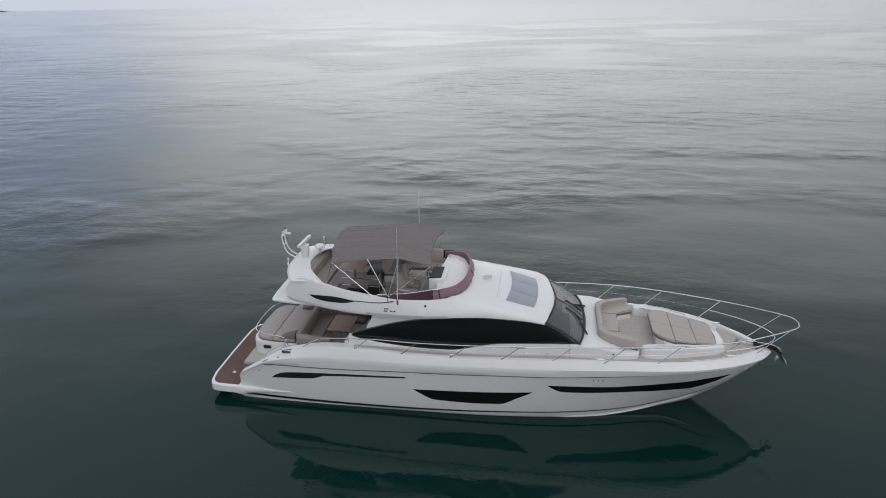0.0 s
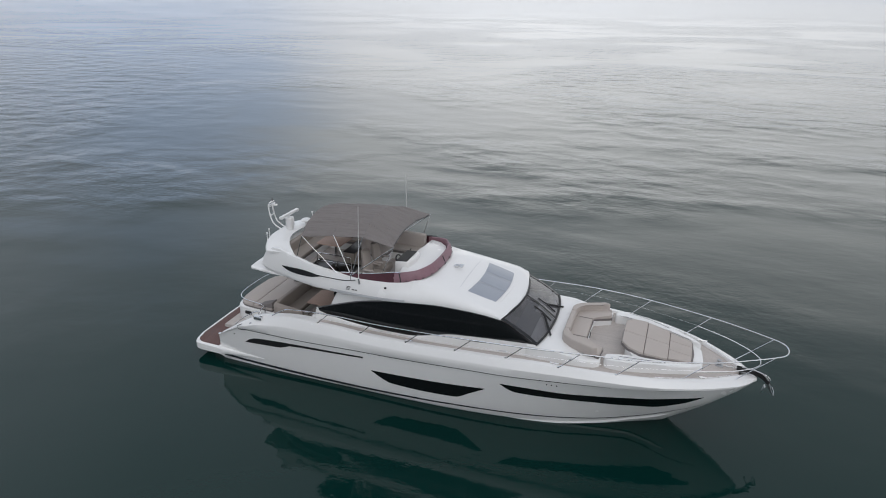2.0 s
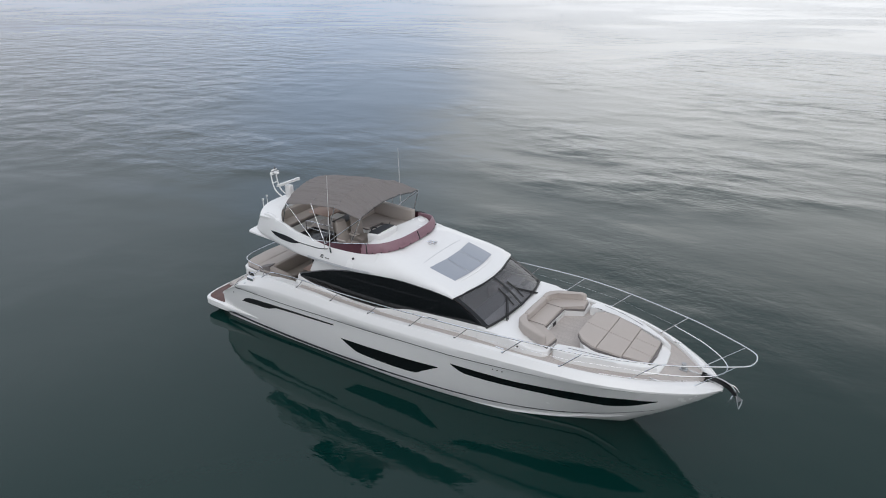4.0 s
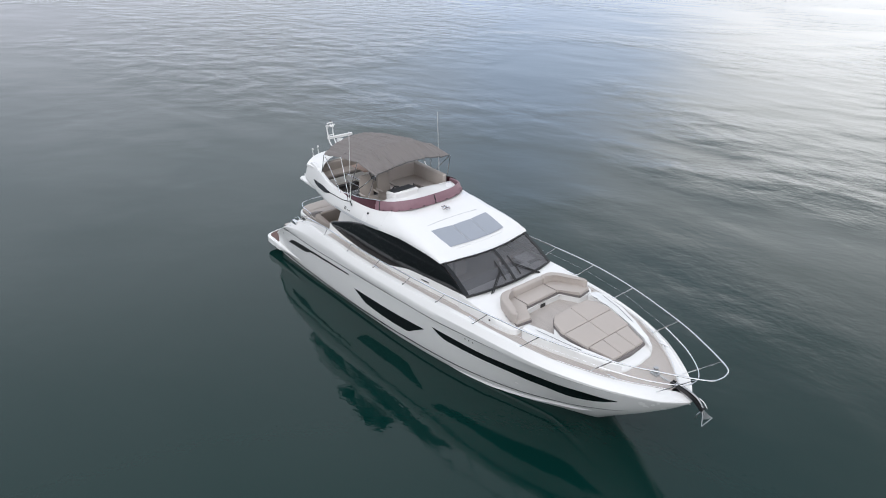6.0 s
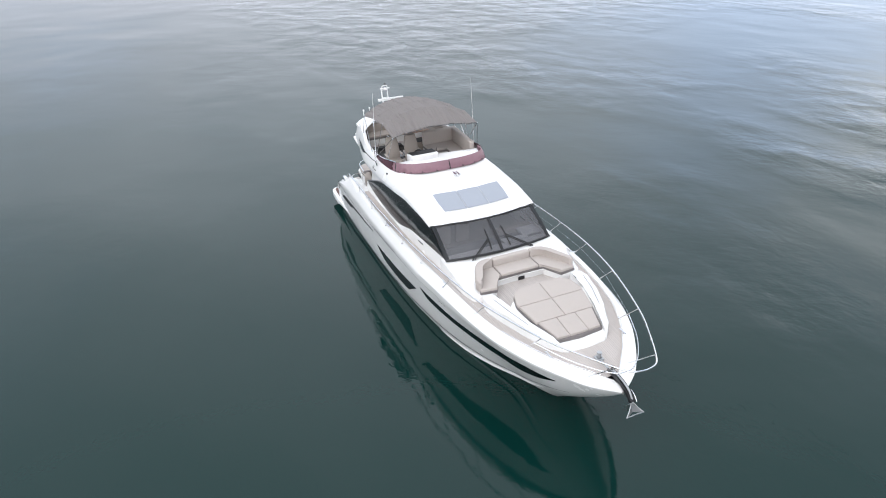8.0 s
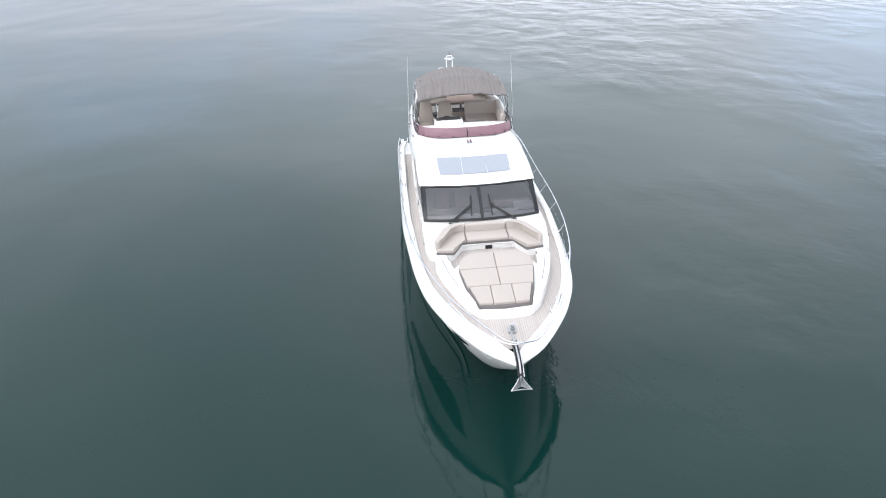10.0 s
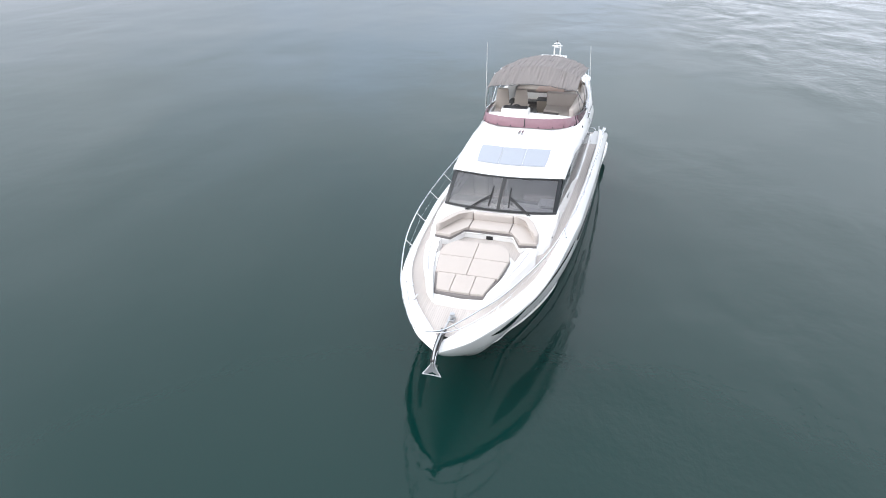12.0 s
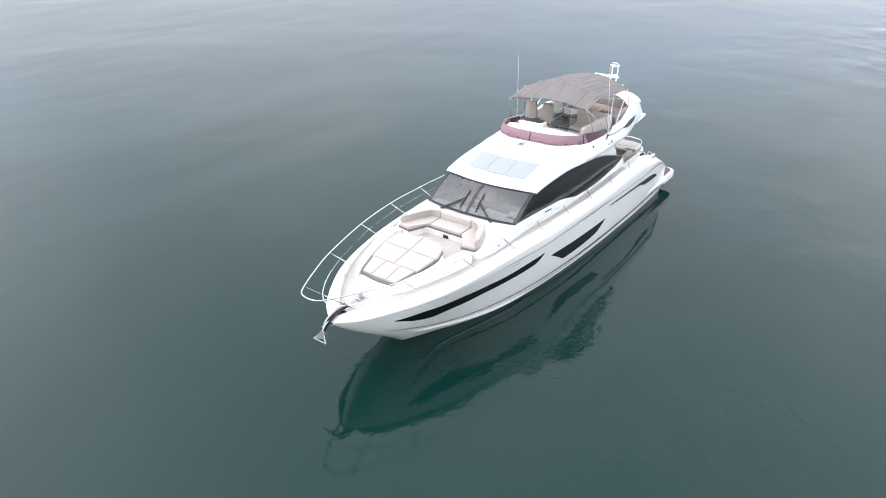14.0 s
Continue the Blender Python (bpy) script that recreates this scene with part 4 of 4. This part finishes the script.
def canopy_at(u, t):
    side_x, mid_x = 4.75 + (8.24 - 4.75) * u, 4.55 + (8.05 - 4.55) * u
    a, b = (side_x, 1.70, float(np.interp(side_x, *zip(*B_SIDE)))), (mid_x, 0.0, float(np.interp(mid_x, *zip(*B_MID))))
    k = abs(t) ** 2.0
    ripple = 0.055 * noise.noise((t * 15 + 2 * u, u * 1.6, 0.3)) + 0.045 * noise.noise((t * 34 - u, u * 3, 1.7)) - 0.022 * max(0.0, 1.0 - 5.0 * abs(noise.noise((t * 11 + 1.5 * u, u * 1.9, 4.1)))) + 0.03 * sum(math.exp(-((u - h) / 0.012) ** 2) for h in (0.36, 0.68)) + 0.004 * math.sin(u * 40 + 6 * t)
    return Vector((b[0] + (a[0] - b[0]) * k, 1.70 * t, b[2] + (a[2] - b[2]) * k + ripple * (0.42 + 0.42 * abs(t))))


top = [[canopy_at(u, t) for t in span(-1, 1, 121)] for u in span(0, 1, 49)]
low = [[p - Vector((0, 0, 0.012)) for p in r] for r in top]
v1, f1 = grid(top)
v2, f2 = grid(low)
n1 = len(v1)
put("canopy", v1 + v2, f1 + [[i + n1 for i in reversed(f)] for f in f2], FABRIC, bimini, "creased grey brown canvas", 14)
for u in (0.0, 0.36, 0.68, 1.0):
    put("hoop", *tube([canopy_at(u, t) - Vector((0, 0, 0.03)) for t in span(-1, 1, 21)], 0.013, 6), GREY_TRIM, bimini)
    for s in (1, -1):
        p = canopy_at(u, s)
        foot = Vector((6.75 if u > 0.3 else 6.2, s * 1.93, 4.34))
        put("strut", *tube([p, foot], 0.015, 6), STEEL, bimini)
for s in (1, -1):
    put("brace", *tube([canopy_at(0.0, s), Vector((4.5, s * 1.72, 4.60))], 0.013, 6), STEEL, bimini)
    put("front_brace", *tube([canopy_at(1.0, s), Vector((7.9, s * 1.85, 4.62))], 0.013, 6), STEEL, bimini)
    whip = thing("whip_antenna", "thin white whip antenna on a steel foot", "antenna", "whip antennas", (7.13, s * 2.02, 4.2))
    put("foot", *tube([(7.11, s * 2.03, 4.14), (7.11, s * 2.08, 4.36)], 0.035, 8), STEEL, whip)
    put("rod", *tube([(7.11, s * 2.08, 4.34), (7.14, s * 1.98, 6.94)], 0.013, 6, 0.006), WHITE, whip)
    stub = thing("stub_antenna", "short steel stub antenna beside the whip", "antenna", "stub antennas", (6.75, s * 2.0, 4.2))
    put("rod", *tube([(6.75, s * 1.98, 4.2), (6.75, s * 1.98, 4.62)], 0.014, 6), STEEL, stub)

# mast, radar and small domes on the arch
mast = thing("signal_mast", "white tubular signal mast on the radar arch", "mast", at=(2.9, 0, 4.8))
for y in (-0.13, 0.13):
    put("leg", *tube(smooth_line([(2.95, y, 4.78), (2.55, y, 5.0), (2.40, y, 5.35), (2.38, y, 5.75), (2.5, y * 0.4, 5.86)], 5), 0.028, 8), WHITE, mast)
for z in (5.3, 5.65):
    put("crossbar", *tube([(2.40, -0.13, z), (2.40, 0.13, z)], 0.02, 6), WHITE, mast)
put("spreader", *tube([(2.42, -0.22, 5.72), (2.42, 0.22, 5.72)], 0.03, 8), WHITE, mast)
part("lamp_bracket", box(2.42, 2.66, -0.05, 0.05, 5.70, 5.76, 0.015), WHITE, mast)
put("lamp_stem", *tube([(2.47, 0, 5.82), (2.47, 0, 5.88)], 0.03, 10), WHITE, mast)
put("anchor_lamp", *tube([(2.47, 0, 5.882), (2.47, 0, 5.92), (2.47, 0, 5.97)], 0.032, 10, 0.02), GREY_TRIM, mast, "small dark anchor lamp")
radar = thing("radar_scanner", "white open array radar on a pedestal", "radar", at=(3.2, 0, 4.83))
part("pedestal", box(3.06, 3.29, -0.10, 0.10, 4.80, 4.98, 0.03, 3), WHITE, radar)
part("gearbox", box(3.03, 3.32, -0.13, 0.13, 4.98, 5.34, 0.07, 3), WHITE, radar)
array = [[(3.17 + 0.02 * t + dx, 0.56 * t + dy, 5.40 + dz) for dx, dy, dz in ((-0.06, 0, 0), (0.06, 0, 0), (0.05, 0, 0.09), (-0.05, 0, 0.09))] for t in span(-1, 1, 5)]
put("array", *grid(array, True, True), WHITE, radar)
dome = thing("satellite_dome", "small flat white satellite dome on a stalk", "antenna dome", at=(3.55, 0.55, 4.83))
rows = [[(3.55 + r * math.cos(a), 0.55 + r * math.sin(a), z) for a in span(0, 2 * math.pi * 15 / 16, 16)] for r, z in ((0.05, 4.80), (0.05, 5.0), (0.17, 5.02), (0.2, 5.06), (0.15, 5.11), (0.02, 5.13))]
put("dome", *grid(rows, True, True), WHITE, dome)
for x, y, h in ((2.85, -0.9, 0.26), (2.95, -1.2, 0.22), (3.6, 0.95, 0.42)):
    rod = thing("arch_antenna", "short antenna stub on the radar arch", "antenna", "arch antennas", (x, y, 4.75))
    put("stalk", *tube([(x, y, 4.74), (x, y, 4.8 + h)], 0.014, 6), WHITE, rod)
    put("cap", *tube([(x, y, 4.8 + h), (x, y, 4.86 + h)], 0.035, 8), WHITE, rod)

# ---- foredeck: coachroof, sofa, sunpad ----
def plinth_z(x, y):
    return 3.03 - 0.09 * max(0, x - 13.3)


half = [(13.0, 0), (13.0, 1.98), (13.9, 1.98), (14.7, 1.95), (15.2, 1.84), (15.34, 1.70), (15.34, 1.12), (14.78, 0.80), (14.76, 0.0)]
outline = [(x, y) for x, y in half[1:]] + [(x, -y) for x, y in reversed(half[1:-1])]
coach = part("coachroof", slab(outline, 2.3, lambda x, y: plinth_z(x, y) if x < 14.0 else 2.80, 0.05, 3), WHITE, yacht, "white foredeck moulding ahead of the windscreen")
sofa = thing("bow_sofa", "beige U-shaped foredeck sofa with grey edging", "sofa", at=(14.7, 0, 2.8))
seat_half = [(14.16, 0), (14.2, 1.15), (14.95, 1.52), (15.28, 1.64), (15.36, 1.10), (14.77, 0.80), (14.75, 0)]
o = list(seat_half) + [(x, -y) for x, y in reversed(seat_half[1:-1])]
part("seat_edge", slab(o, 2.80, 2.88, 0.015), PIPING, sofa, "grey lower cushion edge")
mid_seat = [(14.16, -0.66), (14.16, 0.66), (14.74, 0.66), (14.74, -0.66)]
part("seat", slab(mid_seat, 2.882, 2.97, 0.04, 3), CUSHION, sofa)
for s in (1, -1):
    o = mirror([(14.16, 0.67), (14.2, 1.15), (14.95, 1.52), (15.27, 1.63), (15.34, 1.10), (14.78, 0.80), (14.745, 0.67)], s)
    part("seat", slab(o, 2.882, 2.97, 0.04, 3), CUSHION, sofa)
    o = mirror([(13.98, 0.665), (13.98, 0.98), (14.06, 1.16), (14.30, 1.36), (15.02, 1.66), (15.22, 1.62), (15.18, 1.50), (14.95, 1.46), (14.34, 1.16), (14.20, 1.0), (14.18, 0.665)], s)
    part("backrest", slab(o, 2.88, 3.20, 0.06, 3), CUSHION, sofa)
part("backrest", slab([(13.98, -0.655), (13.98, 0.655), (14.18, 0.655), (14.18, -0.655)], 2.88, 3.20, 0.06, 3), CUSHION, sofa)
for s in (1, -1):
    put("seam", *tube([(14.19, s * 0.665, 2.975), (14.74, s * 0.665, 2.965)], 0.006, 5), PIPING, sofa)
part("speaker_panel", box(14.76, 14.785, -0.08, 0.14, 2.62, 2.74, 0.008, 1), BLACK, coach, "small black panel")
for s in (1, -1):
    put("deck_light", *tube([(14.45, s * 1.96, 2.78), (14.45, s * 1.985, 2.78)], 0.03, 10), BLACK, coach)


def pad_z(x, y=0):
    return 3.10 - 0.36 * (x - 15.9) / 2.2


half = [(16.0, 0), (16.0, 0.84), (16.2, 1.06), (16.45, 1.36), (16.9, 1.36), (17.5, 1.18), (18.1, 0.93), (18.40, 0.62), (18.46, 0)]
part("sunpad_plinth", slab(both(half), 2.4, lambda x, y: pad_z(x) - 0.135, 0.06, 3), WHITE, yacht, "white sunpad plinth")
for s in (1, -1):
    arm = mirror([(15.45, 1.32), (15.42, 1.55), (15.52, 1.70), (15.9, 1.72), (16.6, 1.54), (17.3, 1.30), (18.0, 1.0), (18.38, 0.68), (18.0, 0.78), (17.2, 1.05), (16.4, 1.22), (15.9, 1.34)], s)
    part("sunpad_coaming", slab(arm, 2.4, lambda x, y: 2.97 - 0.085 * max(0, x - 15.9) - 0.25 * max(0, 15.7 - x), 0.07, 3), WHITE, yacht, "rounded white coaming beside the sunpad")
    put("grab_rail", *tube(mirror([(15.9, 1.52, 2.99), (16.6, 1.38, 2.95), (17.3, 1.16, 2.87)], s), 0.008, 5), GREY_TRIM, yacht)
sunpad = thing("bow_sunpad", "beige foredeck sunpad of several cushions, grey edged", "sunpad", at=(17, 0, 2.8))
ring = both([(15.86, 0), (15.86, 0.72), (16.08, 0.97), (16.45, 1.08), (16.6, 1.07), (17.35, 0.94), (18.08, 0.74), (18.14, 0)])
part("edge", slab(ring, lambda x, y: pad_z(x) - 0.14, lambda x, y: pad_z(x) - 0.05, 0.03, 2), PIPING, sunpad, "grey cushion edge")
g = 0.006
for s in (1, -1):
    for o in ([(15.87, g), (15.87, 0.71), (16.09, 0.96), (16.45, 1.07), (16.58, 1.055), (16.58, g)], [(16.595, g), (16.595, 1.05), (17.33, 0.92), (17.33, g)], [(17.345, 0.30), (17.345, 0.86), (18.04, 0.68), (18.06, 0.30)]):
        part("cushion", slab(mirror(o, s), lambda x, y: pad_z(x) - 0.055, lambda x, y: pad_z(x) + 0.02, 0.022, 3), CUSHION, sunpad)
part("cushion", slab([(17.345, -0.29), (17.345, 0.29), (18.06, 0.29), (18.06, -0.29)], lambda x, y: pad_z(x) - 0.055, lambda x, y: pad_z(x) + 0.02, 0.022, 3), CUSHION, sunpad)

# slots and fillers along the deckhouse coaming
for s in (1, -1):
    for x, z, long, mat in ((11.35, 2.78, 0.38, BLACK), (12.2, 2.60, 0.34, GREY_BAND), (14.0, 2.80, 0.05, BLACK)):
        y = side_y(x, z) + 0.012
        put("coaming_slot", *tube([(x - long / 2, s * y, z), (x + long / 2, s * (y - 0.01), z + 0.02)], 0.024, 8), mat, yacht)

# bow gear
windlass = thing("anchor_windlass", "chrome anchor windlass on the teak foredeck", "windlass", at=(18.95, 0.04, 2.45))
part("base", box(18.82, 19.05, -0.06, 0.14, 2.42, 2.49, 0.02), GALV, windlass)
for z0, z1, r in ((2.5, 2.54, 0.075), (2.54, 2.60, 0.045), (2.60, 2.64, 0.07)):
    put("drum", *tube([(18.92, 0.06, z0), (18.92, 0.06, z1)], r, 14), GALV, windlass)
for x in (19.1, 19.25, 19.4, 19.55):
    put("chain_link", *tube([(x, 0.0, 2.50), (x + 0.13, 0.0, 2.48)], 0.028, 6), GALV, windlass)
roller = thing("bow_roller", "dark steel bow roller arm beyond the stem", "bow roller", at=(19.9, 0, 2.4))
arm = smooth_line([(19.45, 0, 2.50), (19.9, 0, 2.46), (20.2, 0, 2.36), (20.42, 0, 2.19)], 5)
for y in (-0.055, 0.055):
    put("cheek", *grid([[(p.x, y - 0.008, p.z - 0.05), (p.x, y + 0.008, p.z - 0.05), (p.x + 0.02, y + 0.008, p.z + 0.055), (p.x + 0.02, y - 0.008, p.z + 0.055)] for p in arm], True, True), BLACK, roller)
put("roller_bed", *grid([[(p.x, -0.05, p.z - 0.03), (p.x, 0.05, p.z - 0.03), (p.x, 0.05, p.z - 0.005), (p.x, -0.05, p.z - 0.005)] for p in arm], True, True), BLACK, roller)
put("roller_wheel", *tube([(20.42, -0.07, 2.21), (20.42, 0.07, 2.21)], 0.06, 14), BLACK, roller)
put("guide_rod", *tube(smooth_line([(20.26, 0.075, 2.40), (20.40, 0.075, 2.36), (20.52, 0.075, 2.22)], 4), 0.012, 6), STEEL, roller)
anchor = thing("plough_anchor", "galvanised plough anchor hanging at the stem", "anchor", at=(20.5, 0, 2.0))
put("shank", *tube(smooth_line([(19.6, 0, 2.56), (20.0, 0, 2.52), (20.28, 0, 2.42), (20.46, 0, 2.20), (20.50, 0, 2.05)], 4), 0.026, 8), GALV, anchor)
rows = []
for k, t in enumerate(span(0, 1, 6)):
    half_wide, fall = 0.03 + 0.23 * t ** 1.3, 0.05 * t
    x, z = 20.44 + 0.12 * t, 2.20 - 0.25 * t
    rows.append([(x + fall, -half_wide, z - fall), (x - 0.07, 0, z - 0.02), (x + fall, half_wide, z - fall), (x + fall + 0.02, half_wide, z - fall - 0.02), (x - 0.05, 0, z - 0.045), (x + fall + 0.02, -half_wide, z - fall - 0.02)])
put("fluke", *grid(rows, True, True), GALV, anchor, "", 12)
put("point", *grid([[(20.34, -0.10, 2.02), (20.34, 0.10, 2.02), (20.38, 0.10, 2.05), (20.38, -0.10, 2.05)], [(20.30, -0.05, 1.88), (20.30, 0.05, 1.88), (20.33, 0.05, 1.89), (20.33, -0.05, 1.89)], [(20.30, -0.008, 1.78), (20.30, 0.008, 1.78), (20.31, 0.008, 1.78), (20.31, -0.008, 1.78)]], True, True), GALV, anchor, "", 12)
put("roll_bar", *tube([(20.62, -0.25, 1.90), (20.64, 0, 1.93), (20.62, 0.25, 1.90)], 0.016, 6), GALV, anchor)
for s in (1, -1):
    for x in (9.1, 14.0, 18.4):
        y, z = ip(x, Y_KNUCKLE) - 0.17, ip(x, Z_GUNWALE)
        cleat = thing("mooring_cleat", "chrome mooring cleat on the gunwale", "cleat", "mooring cleats", (x, s * y, z))
        put("horn", *tube([(x - 0.14, s * y, z + 0.055), (x + 0.14, s * y, z + 0.055)], 0.018, 6), STEEL, cleat)
        for dx in (-0.05, 0.05):
            put("stem", *tube([(x + dx, s * y, z - 0.01), (x + dx, s * y, z + 0.055)], 0.016, 6), STEEL, cleat)

# guard rails
TOPS = [(6.13, 2.58, 3.02), (7.84, 2.60, 3.02), (9.61, 2.59, 3.07), (11.35, 2.58, 3.16), (13.03, 2.53, 3.24), (14.80, 2.39, 3.32), (16.56, 2.11, 3.33), (18.56, 1.50, 3.36)]
FEET = [(5.63, 2.45), (7.3, 2.47), (9.0, 2.47), (10.75, 2.46), (12.46, 2.42), (14.15, 2.36), (15.90, 2.11), (17.82, 1.48)]
for s in (1, -1):
    pts = [(3.7, 2.38, 2.40), (4.1, 2.42, 2.66), (4.6, 2.49, 2.86)] + TOPS + [(19.6, 1.02, 3.40), (20.4, 0.58, 3.43), (20.72, 0.32, 3.44), (20.80, 0.0, 3.44)]
    rail_top = put("guard_rail", *tube(smooth_line(mirror(pts, s), 6), 0.02, 8), STEEL, yacht, "polished steel guard rail")
    for (x, y), t in zip(FEET, TOPS):
        z = ip(x, Z_GUNWALE)
        put("post", *tube([(x, s * y, z - 0.02), (t[0], s * t[1], t[2])], 0.015, 6), STEEL, rail_top)
        put("post_foot", *tube([(x, s * y, z - 0.02), (x, s * y, z + 0.015)], 0.035, 8), STEEL, rail_top)
    put("post", *tube([(19.42, s * 0.60, 2.44), (20.42, s * 0.57, 3.43)], 0.015, 6), STEEL, rail_top)
    lower = smooth_line(mirror([(18.18, 1.50, 2.96), (19.1, 1.08, 2.93), (19.75, 0.62, 2.90), (20.05, 0.25, 2.88), (20.1, 0, 2.88)], s), 5)
    put("lower_rail", *tube(lower, 0.015, 6), STEEL, rail_top)
    wire = [(0.5 * (x + t[0]), s * 0.5 * (y + t[1]), 0.5 * (ip(x, Z_GUNWALE) + t[2])) for (x, y), t in zip(FEET, TOPS)]
    put("guard_wire", *tube(wire, 0.0022, 5), STEEL, rail_top, "thin steel guard wire")
    inner = [(x, s * (ip(x, Y_KNUCKLE) - ip(x, CAP) + 0.02), ip(x, Z_GUNWALE) + 0.02) for x in span(17.0, 19.5, 16)]
    put("toe_rail", *tube(inner, 0.007, 6), STEEL, yacht)

# ---- cockpit furniture ----
aft_pad = thing("aft_sunpad", "grey beige sunpad cushions over the transom", "sunpad", at=(2.2, 0, 1.87))
pad_half = [(1.34, 0), (1.36, 0.8), (1.46, 1.12), (1.66, 1.28), (2.085, 1.34)]
for o in (both(pad_half), both([(2.10, 0), (2.10, 1.34), (2.98, 1.36), (2.98, 0)][1:3])):
    part("edge", slab(o, 1.862, 1.925, 0.02), PIPING, aft_pad)
    part("cushion", slab(o, 1.927, 2.02, 0.035, 3), CUSHION, aft_pad)
for s in (1, -1):
    bolster = thing("bolster_cushion", "grey bolster cushion beside the aft sunpad", "cushion", "bolster cushions", (2.75, s * 1.2, 2.02))
    part("pad", slab(mirror([(2.45, 1.02), (3.0, 1.02), (3.0, 1.36), (2.35, 1.36)], s), 2.022, lambda x, y: 2.05 + 0.22 * (x - 2.35) / 0.65, 0.02, 2), PIPING, bolster)
bench("cockpit_sofa", "taupe U-shaped cockpit sofa under the flybridge overhang", "cockpit seating", [(3.16, -1.42), (3.75, -1.42), (3.75, 1.42), (3.16, 1.42)], [[(3.0, -1.2), (3.2, -1.2), (3.2, 1.2), (3.0, 1.2)]], 1.32, 1.78, 2.26)
bench("cockpit_side_sofa", "taupe cockpit sofa along the port side", "cockpit seating", [(3.76, 0.85), (5.1, 0.85), (5.1, 1.45), (3.76, 1.45)], [[(3.0, 1.21), (3.2, 1.21), (3.45, 1.36), (5.1, 1.36), (5.1, 1.55), (3.3, 1.55), (3.08, 1.42)]], 1.32, 1.78, 2.26)
bench("cockpit_corner_sofa", "short taupe cockpit seat beside the steps", "cockpit seating", [(3.76, -1.42), (4.4, -1.42), (4.4, -0.85), (3.76, -0.85)], [[(3.0, -1.21), (3.2, -1.21), (3.45, -1.36), (4.4, -1.36), (4.4, -1.55), (3.3, -1.55), (3.08, -1.42)]], 1.32, 1.78, 2.26)
table = thing("cockpit_table", "tan wooden topped cockpit table", "table", at=(4.4, 0.2, 1.32))
part("tabletop", slab([(3.95, -0.45), (4.85, -0.45), (4.85, 0.75), (3.95, 0.75)], 2.0, 2.045, 0.015), TAN, table)
for y in (-0.15, 0.45):
    put("leg", *tube([(4.4, y, 1.32), (4.4, y, 2.0)], 0.045, 10), STEEL, table)
for s in (1, -1):
    part("cockpit_cabinet", box(5.1, 5.72, min(s * 1.5, s * 1.97), max(s * 1.5, s * 1.97), 1.32, 2.5, 0.04), WHITE, yacht)

# ---- the yacht lies a little down by the bow and heeled to starboard ----
HEEL = pose(0, 0, 0.223, 2.29, 1.05, 0)
for ob in list(scene.objects):
    if ob.parent is None and ob not in (cam, sun, sea, shore):
        ob.matrix_basis = HEEL @ ob.matrix_basis
